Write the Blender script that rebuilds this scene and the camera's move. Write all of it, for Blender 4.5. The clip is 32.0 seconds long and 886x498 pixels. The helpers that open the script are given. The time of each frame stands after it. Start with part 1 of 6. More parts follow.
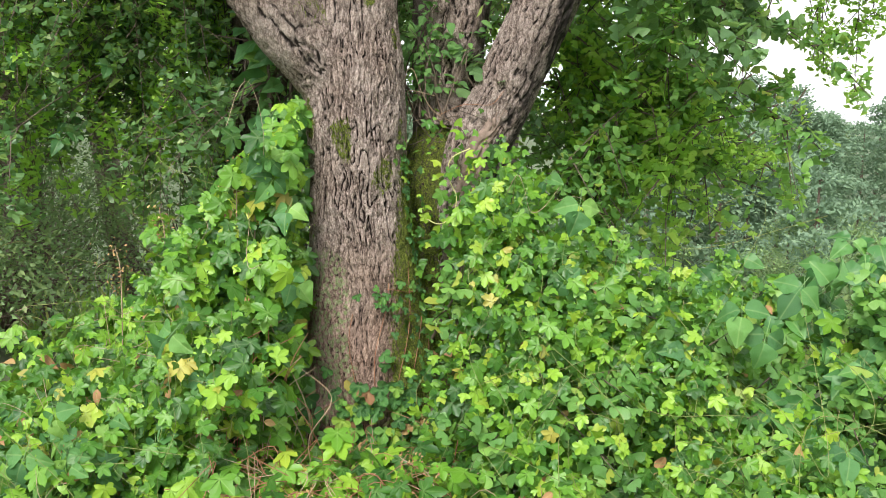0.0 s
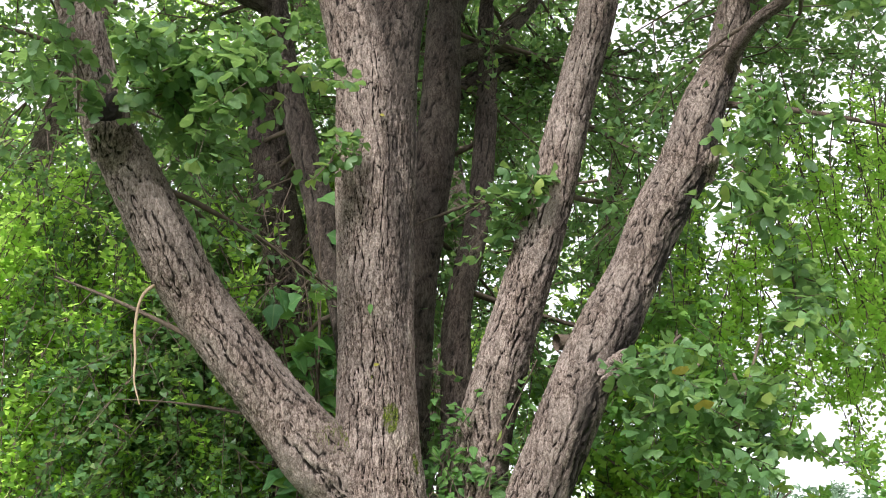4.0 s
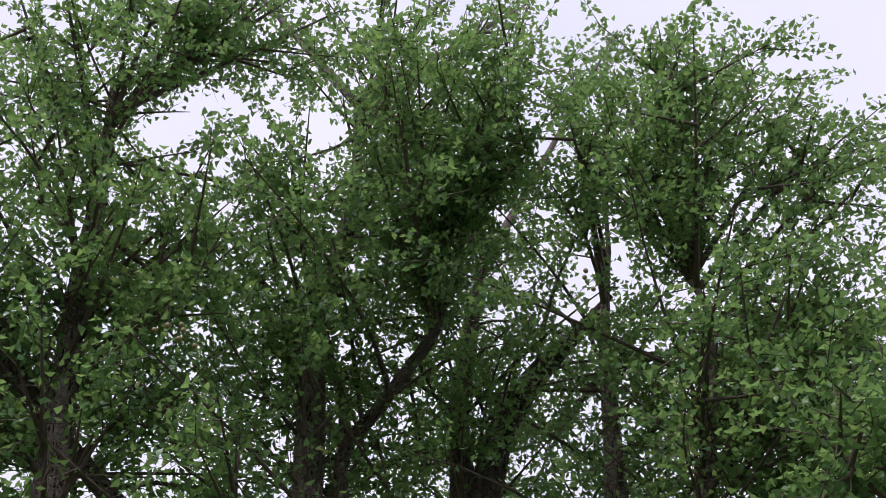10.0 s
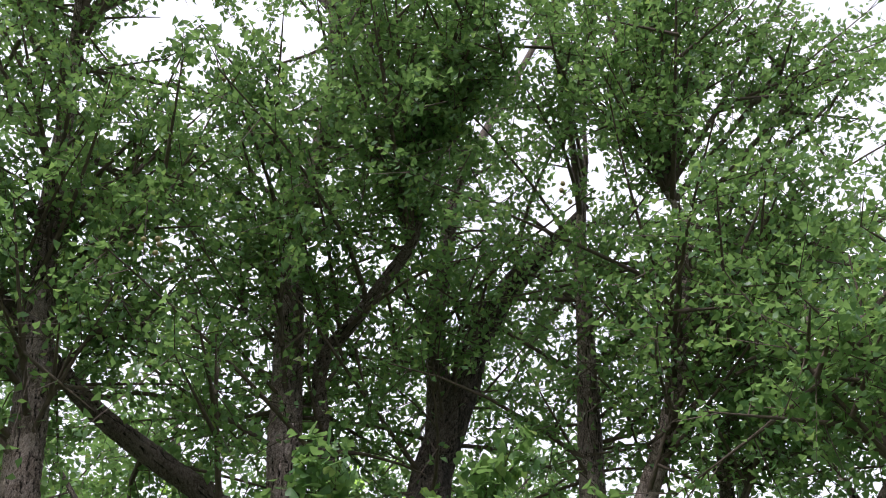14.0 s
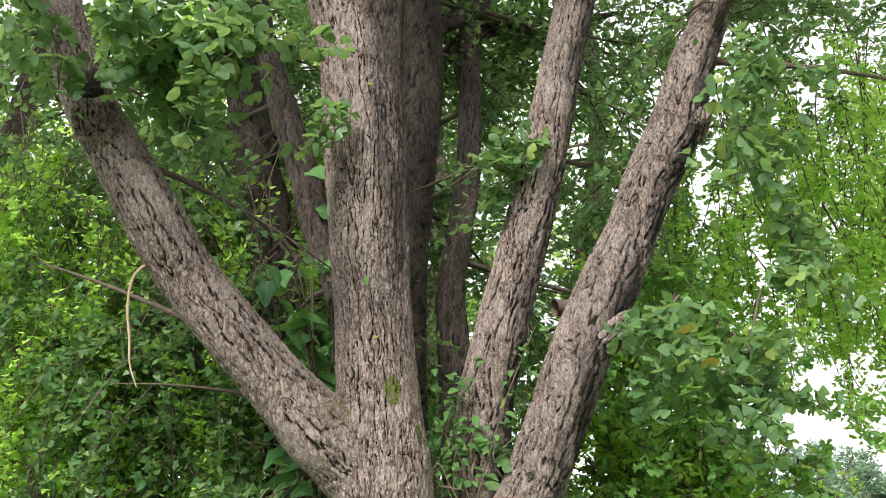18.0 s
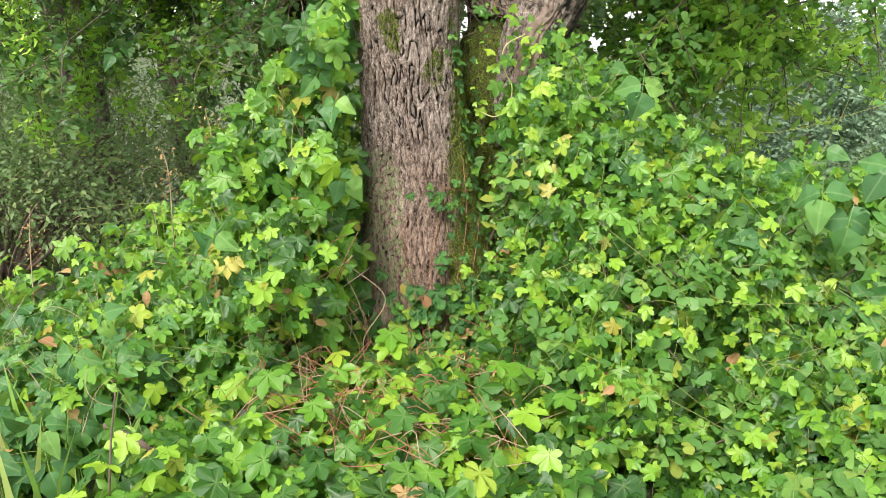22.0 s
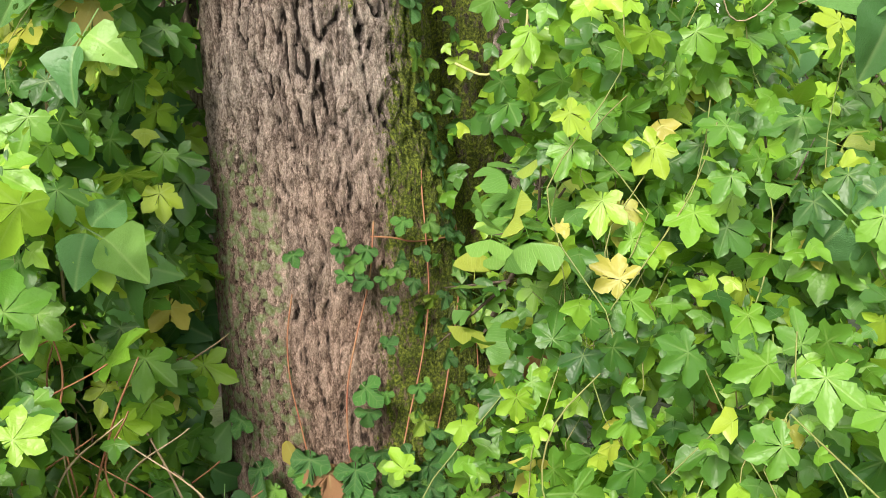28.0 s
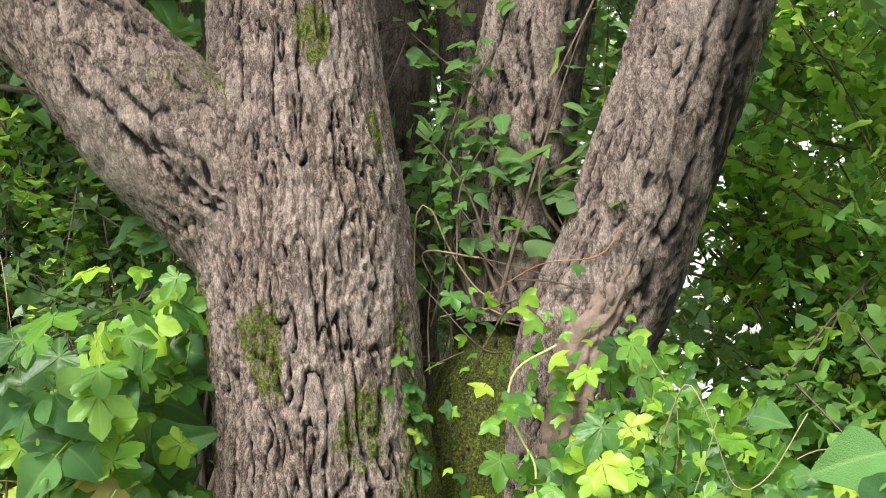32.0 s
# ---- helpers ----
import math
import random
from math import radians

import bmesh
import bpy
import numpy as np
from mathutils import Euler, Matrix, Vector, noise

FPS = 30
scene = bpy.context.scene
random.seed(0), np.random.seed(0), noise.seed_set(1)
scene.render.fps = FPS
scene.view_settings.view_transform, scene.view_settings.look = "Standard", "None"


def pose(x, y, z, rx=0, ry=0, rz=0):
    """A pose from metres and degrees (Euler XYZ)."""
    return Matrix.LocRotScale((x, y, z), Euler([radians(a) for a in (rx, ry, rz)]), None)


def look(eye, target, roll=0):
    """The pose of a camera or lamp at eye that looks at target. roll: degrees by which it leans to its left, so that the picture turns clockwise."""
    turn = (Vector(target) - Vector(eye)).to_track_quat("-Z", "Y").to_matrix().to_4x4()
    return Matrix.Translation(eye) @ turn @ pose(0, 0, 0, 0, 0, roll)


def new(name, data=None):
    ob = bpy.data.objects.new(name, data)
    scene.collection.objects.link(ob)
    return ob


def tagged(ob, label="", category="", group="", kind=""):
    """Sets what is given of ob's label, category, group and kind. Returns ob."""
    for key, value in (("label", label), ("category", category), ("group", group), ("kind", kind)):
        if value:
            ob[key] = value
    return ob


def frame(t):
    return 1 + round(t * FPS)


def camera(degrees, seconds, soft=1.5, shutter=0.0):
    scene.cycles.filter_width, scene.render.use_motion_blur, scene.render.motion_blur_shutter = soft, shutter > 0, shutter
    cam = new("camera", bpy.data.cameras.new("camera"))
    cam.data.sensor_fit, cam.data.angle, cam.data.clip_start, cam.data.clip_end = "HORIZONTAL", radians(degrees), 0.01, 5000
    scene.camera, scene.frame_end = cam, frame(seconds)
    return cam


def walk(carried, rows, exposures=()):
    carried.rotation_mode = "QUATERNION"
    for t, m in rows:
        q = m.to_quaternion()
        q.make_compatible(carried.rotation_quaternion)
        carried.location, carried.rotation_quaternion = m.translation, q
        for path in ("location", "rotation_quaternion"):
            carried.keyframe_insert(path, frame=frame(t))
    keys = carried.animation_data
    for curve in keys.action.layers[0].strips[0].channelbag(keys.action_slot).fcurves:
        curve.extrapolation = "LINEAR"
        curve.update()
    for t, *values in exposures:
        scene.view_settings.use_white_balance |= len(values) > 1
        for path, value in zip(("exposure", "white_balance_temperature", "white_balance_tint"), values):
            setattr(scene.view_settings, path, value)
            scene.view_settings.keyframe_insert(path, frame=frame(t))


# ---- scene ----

# ---- camera and walk ----
cam = camera(50.05, 32.0, soft=0.1)
# seconds, place in metres, then heading to the right, tilt up and lean in degrees
ROWS = [
    (0.0, -0.123, 0.053, 1.657, 0.0, -8.49, 2.44),
    (0.5, -0.125, 0.043, 1.68, -0.26, -6.28, 2.55),
    (1.0, -0.123, 0.052, 1.695, -0.42, -3.94, 2.6),
    (1.5, -0.124, 0.066, 1.719, -0.47, -1.35, 2.74),
    (2.0, -0.123, 0.074, 1.737, -0.76, 1.25, 2.74),
    (2.5, -0.121, 0.071, 1.747, -1.04, 4.17, 2.32),
    (4.5, 0.056, -0.015, 1.685, -5.91, 19.74, 1.68),
    (5.0, 0.034, -0.032, 1.719, -5.84, 23.21, 1.25),
    (5.5, 0.04, -0.048, 1.737, -6.12, 26.87, 1.2),
    (6.0, 0.036, -0.05, 1.756, -6.54, 30.57, 1.06),
    (6.5, 0.049, -0.069, 1.78, -7.03, 33.79, 1.03),
    (7.0, 0.063, -0.078, 1.785, -7.15, 37.6, 0.04),
    (7.5, 0.068, -0.063, 1.778, -6.83, 41.9, -0.48),
    (8.0, 0.071, -0.04, 1.766, -6.97, 46.8, 0.08),
    (8.5, 0.07, -0.015, 1.748, -7.11, 51.37, 0.38),
    (9.0, 0.069, 0.011, 1.718, -6.92, 55.81, 0.31),
    (9.5, 0.065, 0.037, 1.697, -6.66, 60.71, 0.09),
    (10.0, 0.061, 0.054, 1.685, -6.43, 64.64, 0.13),
    (10.5, 0.059, 0.074, 1.67, -6.35, 67.06, 0.27),
    (11.0, 0.07, 0.079, 1.662, -6.13, 67.72, 0.13),
    (11.5, 0.091, 0.061, 1.667, -5.42, 66.87, -0.81),
    (12.0, 0.09, 0.042, 1.666, -4.76, 65.7, -1.83),
    (12.5, 0.091, 0.031, 1.679, -4.18, 64.55, -2.69),
    (13.0, 0.087, 0.02, 1.696, -3.89, 63.78, -2.84),
    (13.5, 0.081, 0.011, 1.71, -3.87, 61.93, -2.5),
    (15.5, -0.028, 0.015, 1.677, -2.66, 42.74, -1.19),
    (16.0, -0.056, 0.04, 1.659, -2.59, 36.38, -0.45),
    (16.5, -0.077, 0.056, 1.652, -2.42, 31.37, -0.37),
    (17.0, -0.076, 0.062, 1.641, -2.41, 26.85, -0.79),
    (17.5, -0.087, 0.072, 1.644, -2.35, 21.76, -0.85),
    (18.0, -0.045, 0.053, 1.678, -3.3, 14.55, -0.93),
    (18.5, -0.05, 0.082, 1.657, -3.44, 8.76, -0.59),
    (19.0, -0.048, 0.09, 1.642, -3.24, 4.75, -0.27),
    (19.5, -0.051, 0.094, 1.62, -3.32, 1.35, 0.08),
    (20.0, -0.064, 0.087, 1.598, -3.32, -2.67, 0.88),
    (20.5, -0.061, 0.09, 1.566, -3.43, -6.97, 0.95),
    (21.0, -0.047, 0.103, 1.537, -4.01, -9.72, 0.57),
    (21.5, -0.044, 0.118, 1.516, -4.5, -11.22, 0.39),
    (22.0, -0.054, 0.165, 1.496, -4.75, -11.98, 0.3),
    (22.5, -0.139, 0.329, 1.442, -4.72, -10.79, 0.53),
    (23.0, -0.164, 0.494, 1.403, -4.03, -10.42, 1.03),
    (23.5, -0.115, 0.699, 1.335, -4.34, -10.6, 1.42),
    (24.0, -0.139, 0.902, 1.314, -4.81, -12.4, 1.39),
    (24.5, -0.171, 1.126, 1.274, -3.53, -13.99, 2.05),
    (26.5, -0.118, 1.728, 1.267, -3.57, -17.42, 2.57),
    (27.0, -0.056, 1.766, 1.287, -5.7, -16.74, 1.61),
    (27.5, -0.047, 1.776, 1.328, -6.59, -15.62, 0.92),
    (28.0, -0.036, 1.775, 1.363, -7.35, -13.49, 0.22),
    (28.5, -0.034, 1.767, 1.369, -7.47, -9.66, -0.46),
    (29.0, -0.042, 1.766, 1.386, -7.49, -6.59, -1.0),
    (29.5, -0.043, 1.757, 1.397, -7.52, -2.94, -1.34),
    (30.0, -0.046, 1.758, 1.402, -7.71, 0.91, -1.21),
    (30.5, -0.047, 1.763, 1.41, -7.56, 3.97, -1.43),
    (31.0, -0.032, 1.754, 1.433, -7.88, 5.73, -1.33),
    (31.5, -0.031, 1.756, 1.437, -7.81, 7.82, -1.57),
    (32.0, -0.03, 1.756, 1.443, -7.76, 10.32, -1.66),
]


def row_pose(x, y, z, yaw, tilt, lean):
    a, b = radians(yaw), radians(tilt)
    way = Vector((math.sin(a) * math.cos(b), math.cos(a) * math.cos(b), math.sin(b)))
    eye = Vector((x, y, z))
    return look(eye, eye + way, lean)


walk(cam, [(r[0], row_pose(*r[1:])) for r in ROWS],
     exposures=[(0, 1.1, 6500, 10), (2.5, 1.12, 6500, 10), (5, 1.02, 6250, 13), (6, 0.88, 6150, 14), (7, 0.97, 6100, 17), (8, 1.08, 6100, 19), (9, 0.98, 6050, 24), (10, 0.02, 5900, 24), (11, -0.16, 5850, 24),
                (12, -0.06, 5880, 24), (13, 0.08, 5950, 20), (15.5, 0.9, 6150, 15), (16.5, 0.95, 6300, 12), (18, 1.15, 6450, 11), (20, 1.18, 6500, 11), (24, 1.22, 7000, 9), (27, 1.32, 7150, 10), (29, 1.32, 6850, 11), (32, 1.3, 6600, 11)])

# ---- world and sun: a bright overcast sky ----
world = bpy.data.worlds.new("overcast_sky")
scene.world = world
world.use_nodes = True
wn, wl = world.node_tree.nodes, world.node_tree.links
wn.clear()
sky = wn.new("ShaderNodeTexSky")
sky.sky_type, sky.sun_disc = "NISHITA", False
sky.sun_elevation, sky.sun_rotation = radians(45), radians(198)
sky.air_density, sky.dust_density, sky.ozone_density = 1.0, 4.0, 1.0
scaled = wn.new("ShaderNodeMix")
scaled.data_type, scaled.blend_type = "RGBA", "MULTIPLY"
scaled.inputs["Factor"].default_value = 1.0
scaled.inputs["B"].default_value = (0.10, 0.10, 0.10, 1)
wl.new(sky.outputs["Color"], scaled.inputs["A"])
veil_noise = wn.new("ShaderNodeTexNoise")
veil_noise.inputs["Scale"].default_value, veil_noise.inputs["Detail"].default_value = 2.2, 4
veil = wn.new("ShaderNodeValToRGB")
veil.color_ramp.elements[0].position, veil.color_ramp.elements[0].color = 0.3, (0.80, 0.81, 0.88, 1)
veil.color_ramp.elements[1].position, veil.color_ramp.elements[1].color = 0.7, (0.98, 0.96, 0.99, 1)
wl.new(veil_noise.outputs["Fac"], veil.inputs["Fac"])
cloud = wn.new("ShaderNodeMix")
cloud.data_type = "RGBA"
cloud.inputs["Factor"].default_value = 0.88
wl.new(scaled.outputs["Result"], cloud.inputs["A"])
wl.new(veil.outputs["Color"], cloud.inputs["B"])
back = wn.new("ShaderNodeBackground")
back.inputs["Strength"].default_value = 1.08
wl.new(cloud.outputs["Result"], back.inputs["Color"])
wout = wn.new("ShaderNodeOutputWorld")
wl.new(back.outputs["Background"], wout.inputs["Surface"])
sun = new("sun", bpy.data.lights.new("sun", "SUN"))
sun.data.energy, sun.data.angle, sun.data.color = 2.6, radians(20), (1.0, 0.96, 0.9)
sun.matrix_world = look((-4, -9, 14), (0, 3, 2))

# ---- small tools ----
def arr(*v):
    return np.array(v, dtype=np.float64)


def lattice(i, j, k, seed):
    h = (i.astype(np.int64) * 374761393 + j.astype(np.int64) * 668265263 + k.astype(np.int64) * 2147483647 + seed * 974711) & 0xFFFFFFFF
    h = ((h ^ (h >> 13)) * 1274126177) & 0xFFFFFFFF
    h = ((h ^ (h >> 16)) * 2246822519) & 0xFFFFFFFF
    return ((h ^ (h >> 15)) & 0xFFFFFF) / float(0xFFFFFF)


def vnoise(p, seed=0):
    """Smooth value noise, 0 to 1, at the rows of p."""
    i = np.floor(p).astype(np.int64)
    f = p - i
    f = f * f * (3 - 2 * f)
    out = np.zeros(len(p))
    for a in (0, 1):
        for b in (0, 1):
            for c in (0, 1):
                w = (f[:, 0] if a else 1 - f[:, 0]) * (f[:, 1] if b else 1 - f[:, 1]) * (f[:, 2] if c else 1 - f[:, 2])
                out += w * lattice(i[:, 0] + a, i[:, 1] + b, i[:, 2] + c, seed)
    return out


def fbm(p, seed=0, octaves=3):
    total, amp, norm = np.zeros(len(p)), 1.0, 0.0
    for o in range(octaves):
        total += amp * vnoise(p * 2.0 ** o, seed + o)
        norm += amp
        amp *= 0.5
    return total / norm


def smooth(a, b, x):
    t = np.clip((x - a) / (b - a), 0, 1)
    return t * t * (3 - 2 * t)


def curve(points, step):
    """A smooth curve through rows of (x, y, z, r), sampled about every step metres."""
    p = np.array(points, dtype=np.float64)
    p = np.vstack([2 * p[0] - p[1], p, 2 * p[-1] - p[-2]])
    out = []
    for i in range(1, len(p) - 2):
        n = max(1, int(np.ceil(np.linalg.norm(p[i + 1, :3] - p[i, :3]) / step)))
        t = np.linspace(0, 1, n, endpoint=False)[:, None]
        a, b, c, d = p[i - 1], p[i], p[i + 1], p[i + 2]
        out.append(0.5 * (2 * b + (c - a) * t + (2 * a - 5 * b + 4 * c - d) * t * t + (3 * b - a - 3 * c + d) * t ** 3))
    out.append(p[-2][None])
    return np.vstack(out)


def frames(c):
    """Tangents and two side directions along a curve, turning as little as possible."""
    t = np.gradient(c[:, :3], axis=0)
    t /= np.linalg.norm(t, axis=1)[:, None] + 1e-12
    n = np.zeros_like(t)
    s = np.cross(t[0], (0.0, 1.0, 0.0) if abs(t[0][1]) < 0.9 else (1.0, 0.0, 0.0))
    n[0] = s / np.linalg.norm(s)
    for i in range(1, len(t)):
        s = n[i - 1] - t[i] * (n[i - 1] @ t[i])
        n[i] = s / (np.linalg.norm(s) + 1e-12)
    return t, n, np.cross(t, n)


def mesh_of(name, verts, faces, material, smooth_shade=True, attrs=None):
    """A mesh from an array of places and one of equal-sided faces."""
    me = bpy.data.meshes.new(name)
    verts, faces = np.asarray(verts, dtype=np.float32), np.asarray(faces, dtype=np.int32)
    if verts.shape[1] == 4:
        attrs, verts = {"rib": verts[:, 3]}, np.ascontiguousarray(verts[:, :3])
    elif verts.shape[1] == 5:
        attrs, verts = {"rib": verts[:, 3], "vein": verts[:, 4]}, np.ascontiguousarray(verts[:, :3])
    k = faces.shape[1]
    me.vertices.add(len(verts))
    me.vertices.foreach_set("co", verts.ravel())
    me.loops.add(faces.size)
    me.loops.foreach_set("vertex_index", faces.ravel())
    me.polygons.add(len(faces))
    me.polygons.foreach_set("loop_start", np.arange(0, faces.size, k, dtype=np.int32))
    me.polygons.foreach_set("loop_total", np.full(len(faces), k, dtype=np.int32))
    me.polygons.foreach_set("use_smooth", np.full(len(faces), smooth_shade))
    for key, values in (attrs or {}).items():
        me.attributes.new(key, "FLOAT", "POINT").data.foreach_set("value", np.asarray(values, dtype=np.float32))
    me.materials.append(material)
    me.update()
    me.validate()
    return me


def part(name, me, parent, label="", kind=""):
    ob = new(name, me)
    ob.parent = parent
    return tagged(ob, label=label, kind=kind)


def thing(name, label, category, group="", kind="", at=(0, 0, 0)):
    ob = new(name)
    ob.location = at
    ob.empty_display_size = 0.1
    return tagged(ob, label, category, group, kind)


# ---- materials ----
def material(name):
    m = bpy.data.materials.new(name)
    m.use_nodes = True
    n, l = m.node_tree.nodes, m.node_tree.links
    return m, n, l, n["Principled BSDF"]


def ramp(n, stops):
    r = n.new("ShaderNodeValToRGB")
    e = r.color_ramp.elements
    while len(e) < len(stops):
        e.new(0.5)
    for el, (p, c) in zip(e, stops):
        el.position, el.color = p, (*c, 1)
    return r


def noise_node(n, l, vector, scale, detail=4, rough=0.6):
    t = n.new("ShaderNodeTexNoise")
    t.inputs["Scale"].default_value, t.inputs["Detail"].default_value, t.inputs["Roughness"].default_value = scale, detail, rough
    if vector:
        l.new(vector, t.inputs["Vector"])
    return t


def mix_rgb(n, l, fac, a, b, blend="MIX"):
    m = n.new("ShaderNodeMix")
    m.data_type, m.blend_type = "RGBA", blend
    for key, value in (("Factor", fac), ("A", a), ("B", b)):
        if isinstance(value, tuple):
            m.inputs[key].default_value = (*value, 1)
        elif isinstance(value, (int, float)):
            m.inputs[key].default_value = value
        else:
            l.new(value, m.inputs[key])
    return m.outputs["Result"]


def math_node(n, l, op, a, b=0.0, c=0.0):
    m = n.new("ShaderNodeMath")
    m.operation = op
    for i, value in enumerate((a, b, c)):
        if isinstance(value, (int, float)):
            m.inputs[i].default_value = value
        else:
            l.new(value, m.inputs[i])
    return m.outputs[0]


def map_range(n, l, value, a, b, c=0.0, d=1.0):
    m = n.new("ShaderNodeMapRange")
    l.new(value, m.inputs["Value"])
    for key, v in (("From Min", a), ("From Max", b), ("To Min", c), ("To Max", d)):
        m.inputs[key].default_value = v
    return m.outputs["Result"]


def leaf_material(name, stops, clear, gloss=0.45, through_light=0.4, vein=60.0, side_veins=0.0):
    """A leaf: colours that differ from leaf to leaf, light shining through, fine blotches and veins in relief."""
    m, n, l, b = material(name)
    info, geo, tex = n.new("ShaderNodeObjectInfo"), n.new("ShaderNodeNewGeometry"), n.new("ShaderNodeTexCoord")
    rnd = math_node(n, l, "FRACT", math_node(n, l, "ADD", info.outputs["Random"], geo.outputs["Random Per Island"]))
    base = ramp(n, stops)
    l.new(rnd, base.inputs["Fac"])
    blotch = noise_node(n, l, tex.outputs["Object"], 28.0, 3)
    col = mix_rgb(n, l, map_range(n, l, blotch.outputs["Fac"], 0.35, 0.75, 0.0, 0.55), base.outputs["Color"],
                  mix_rgb(n, l, 1.0, base.outputs["Color"], (0.72, 0.8, 0.62), "MULTIPLY"))
    rib = n.new("ShaderNodeAttribute")
    rib.attribute_name = "rib"
    line = map_range(n, l, rib.outputs["Fac"], 0.004, 0.03, 0.3, 0.0)
    vein_at = n.new("ShaderNodeAttribute")
    vein_at.attribute_name = "vein"
    wave = math_node(n, l, "SINE", math_node(n, l, "MULTIPLY", vein_at.outputs["Fac"], side_veins * 6.2832))
    stripes = map_range(n, l, wave, 0.80, 1.0, 0.0, 0.32 if side_veins > 0 else 0.0)
    line = math_node(n, l, "MAXIMUM", line, stripes)
    col = mix_rgb(n, l, line, col, mix_rgb(n, l, 0.6, col, (0.55, 0.68, 0.28)))
    l.new(col, b.inputs["Base Color"])
    b.inputs["Roughness"].default_value = gloss
    b.inputs["Specular IOR Level"].default_value = 0.45
    fine = noise_node(n, l, tex.outputs["Object"], vein, 3)
    bump = n.new("ShaderNodeBump")
    bump.inputs["Strength"].default_value, bump.inputs["Distance"].default_value = 0.6, 0.004
    l.new(math_node(n, l, "SUBTRACT", fine.outputs["Fac"], math_node(n, l, "MULTIPLY", line, 0.35)), bump.inputs["Height"])
    l.new(bump.outputs["Normal"], b.inputs["Normal"])
    tr = n.new("ShaderNodeBsdfTranslucent")
    l.new(mix_rgb(n, l, 0.6, base.outputs["Color"], clear), tr.inputs["Color"])
    both = n.new("ShaderNodeMixShader")
    both.inputs["Fac"].default_value = through_light
    l.new(b.outputs["BSDF"], both.inputs[1])
    l.new(tr.outputs["BSDF"], both.inputs[2])
    l.new(both.outputs["Shader"], n["Material Output"].inputs["Surface"])
    return m


GINKGO = leaf_material("ginkgo_leaf", [(0.0, (0.075, 0.17, 0.07)), (0.45, (0.112, 0.228, 0.088)), (0.9, (0.168, 0.305, 0.11)), (1.0, (0.32, 0.41, 0.10))],
                       (0.37, 0.57, 0.14), 0.34, 0.44, 60.0, 7.0)
SUCKER = leaf_material("sucker_leaf", [(0.0, (0.085, 0.22, 0.055)), (0.5, (0.14, 0.32, 0.075)), (0.9, (0.22, 0.41, 0.09)), (1.0, (0.42, 0.46, 0.08))], (0.40, 0.66, 0.11), 0.42, 0.45, 60.0, 7.0)
# brighter copy of the ginkgo leaf, with light from behind put into its colour
GINKGO_BACKLIT = leaf_material("backlit_ginkgo_leaf", [(0.0, (0.19, 0.37, 0.07)), (0.5, (0.28, 0.50, 0.09)), (1.0, (0.42, 0.58, 0.11))], (0.68, 0.97, 0.2), 0.4, 0.78)
HOP = leaf_material("hop_leaf", [(0.0, (0.020, 0.08, 0.018)), (0.35, (0.058, 0.175, 0.027)), (0.7, (0.14, 0.32, 0.033)), (0.94, (0.28, 0.47, 0.045)), (0.99, (0.36, 0.47, 0.055)), (1.0, (0.42, 0.36, 0.08))],
                    (0.40, 0.60, 0.05), 0.40, 0.34, 60.0, 0.0)
KUDZU = leaf_material("kudzu_leaf", [(0.0, (0.04, 0.13, 0.045)), (0.5, (0.075, 0.21, 0.065)), (0.85, (0.12, 0.29, 0.075)), (1.0, (0.22, 0.40, 0.08))], (0.26, 0.46, 0.07), 0.46, 0.3, 60.0, 0.0)
IVY = leaf_material("ivy_leaf", [(0.0, (0.04, 0.14, 0.04)), (0.6, (0.07, 0.22, 0.05)), (0.9, (0.18, 0.38, 0.06)), (1.0, (0.4, 0.55, 0.06))], (0.2, 0.42, 0.05), 0.28, 0.3, 60.0, 6.0)
SHRUB = leaf_material("shrub_leaf", [(0.0, (0.08, 0.20, 0.06)), (0.6, (0.12, 0.28, 0.08)), (1.0, (0.2, 0.38, 0.1))], (0.25, 0.5, 0.07), 0.45, 0.4, 60.0, 7.0)
DRY = leaf_material("dry_leaf", [(0.0, (0.24, 0.12, 0.06)), (0.6, (0.38, 0.21, 0.10)), (1.0, (0.55, 0.38, 0.16))], (0.4, 0.22, 0.08), 0.7, 0.2)
YELLOW = leaf_material("yellow_leaf", [(0.0, (0.40, 0.30, 0.06)), (0.5, (0.44, 0.42, 0.08)), (1.0, (0.34, 0.25, 0.08))], (0.55, 0.45, 0.06), 0.5, 0.35)
WOODS = leaf_material("woods_leaf", [(0.0, (0.13, 0.21, 0.10)), (0.5, (0.18, 0.28, 0.12)), (1.0, (0.27, 0.36, 0.14))], (0.25, 0.4, 0.1), 0.6, 0.35)
# needle colours are paled and greyed, standing in for haze over the valley
PINE = leaf_material("pine_needles", [(0.0, (0.12, 0.20, 0.13)), (0.5, (0.15, 0.24, 0.15)), (1.0, (0.19, 0.29, 0.17))], (0.22, 0.34, 0.16), 0.6, 0.3)
GRASS = leaf_material("grass_blade", [(0.0, (0.14, 0.28, 0.05)), (0.7, (0.24, 0.42, 0.08)), (1.0, (0.5, 0.46, 0.18))], (0.36, 0.55, 0.1), 0.5, 0.4)


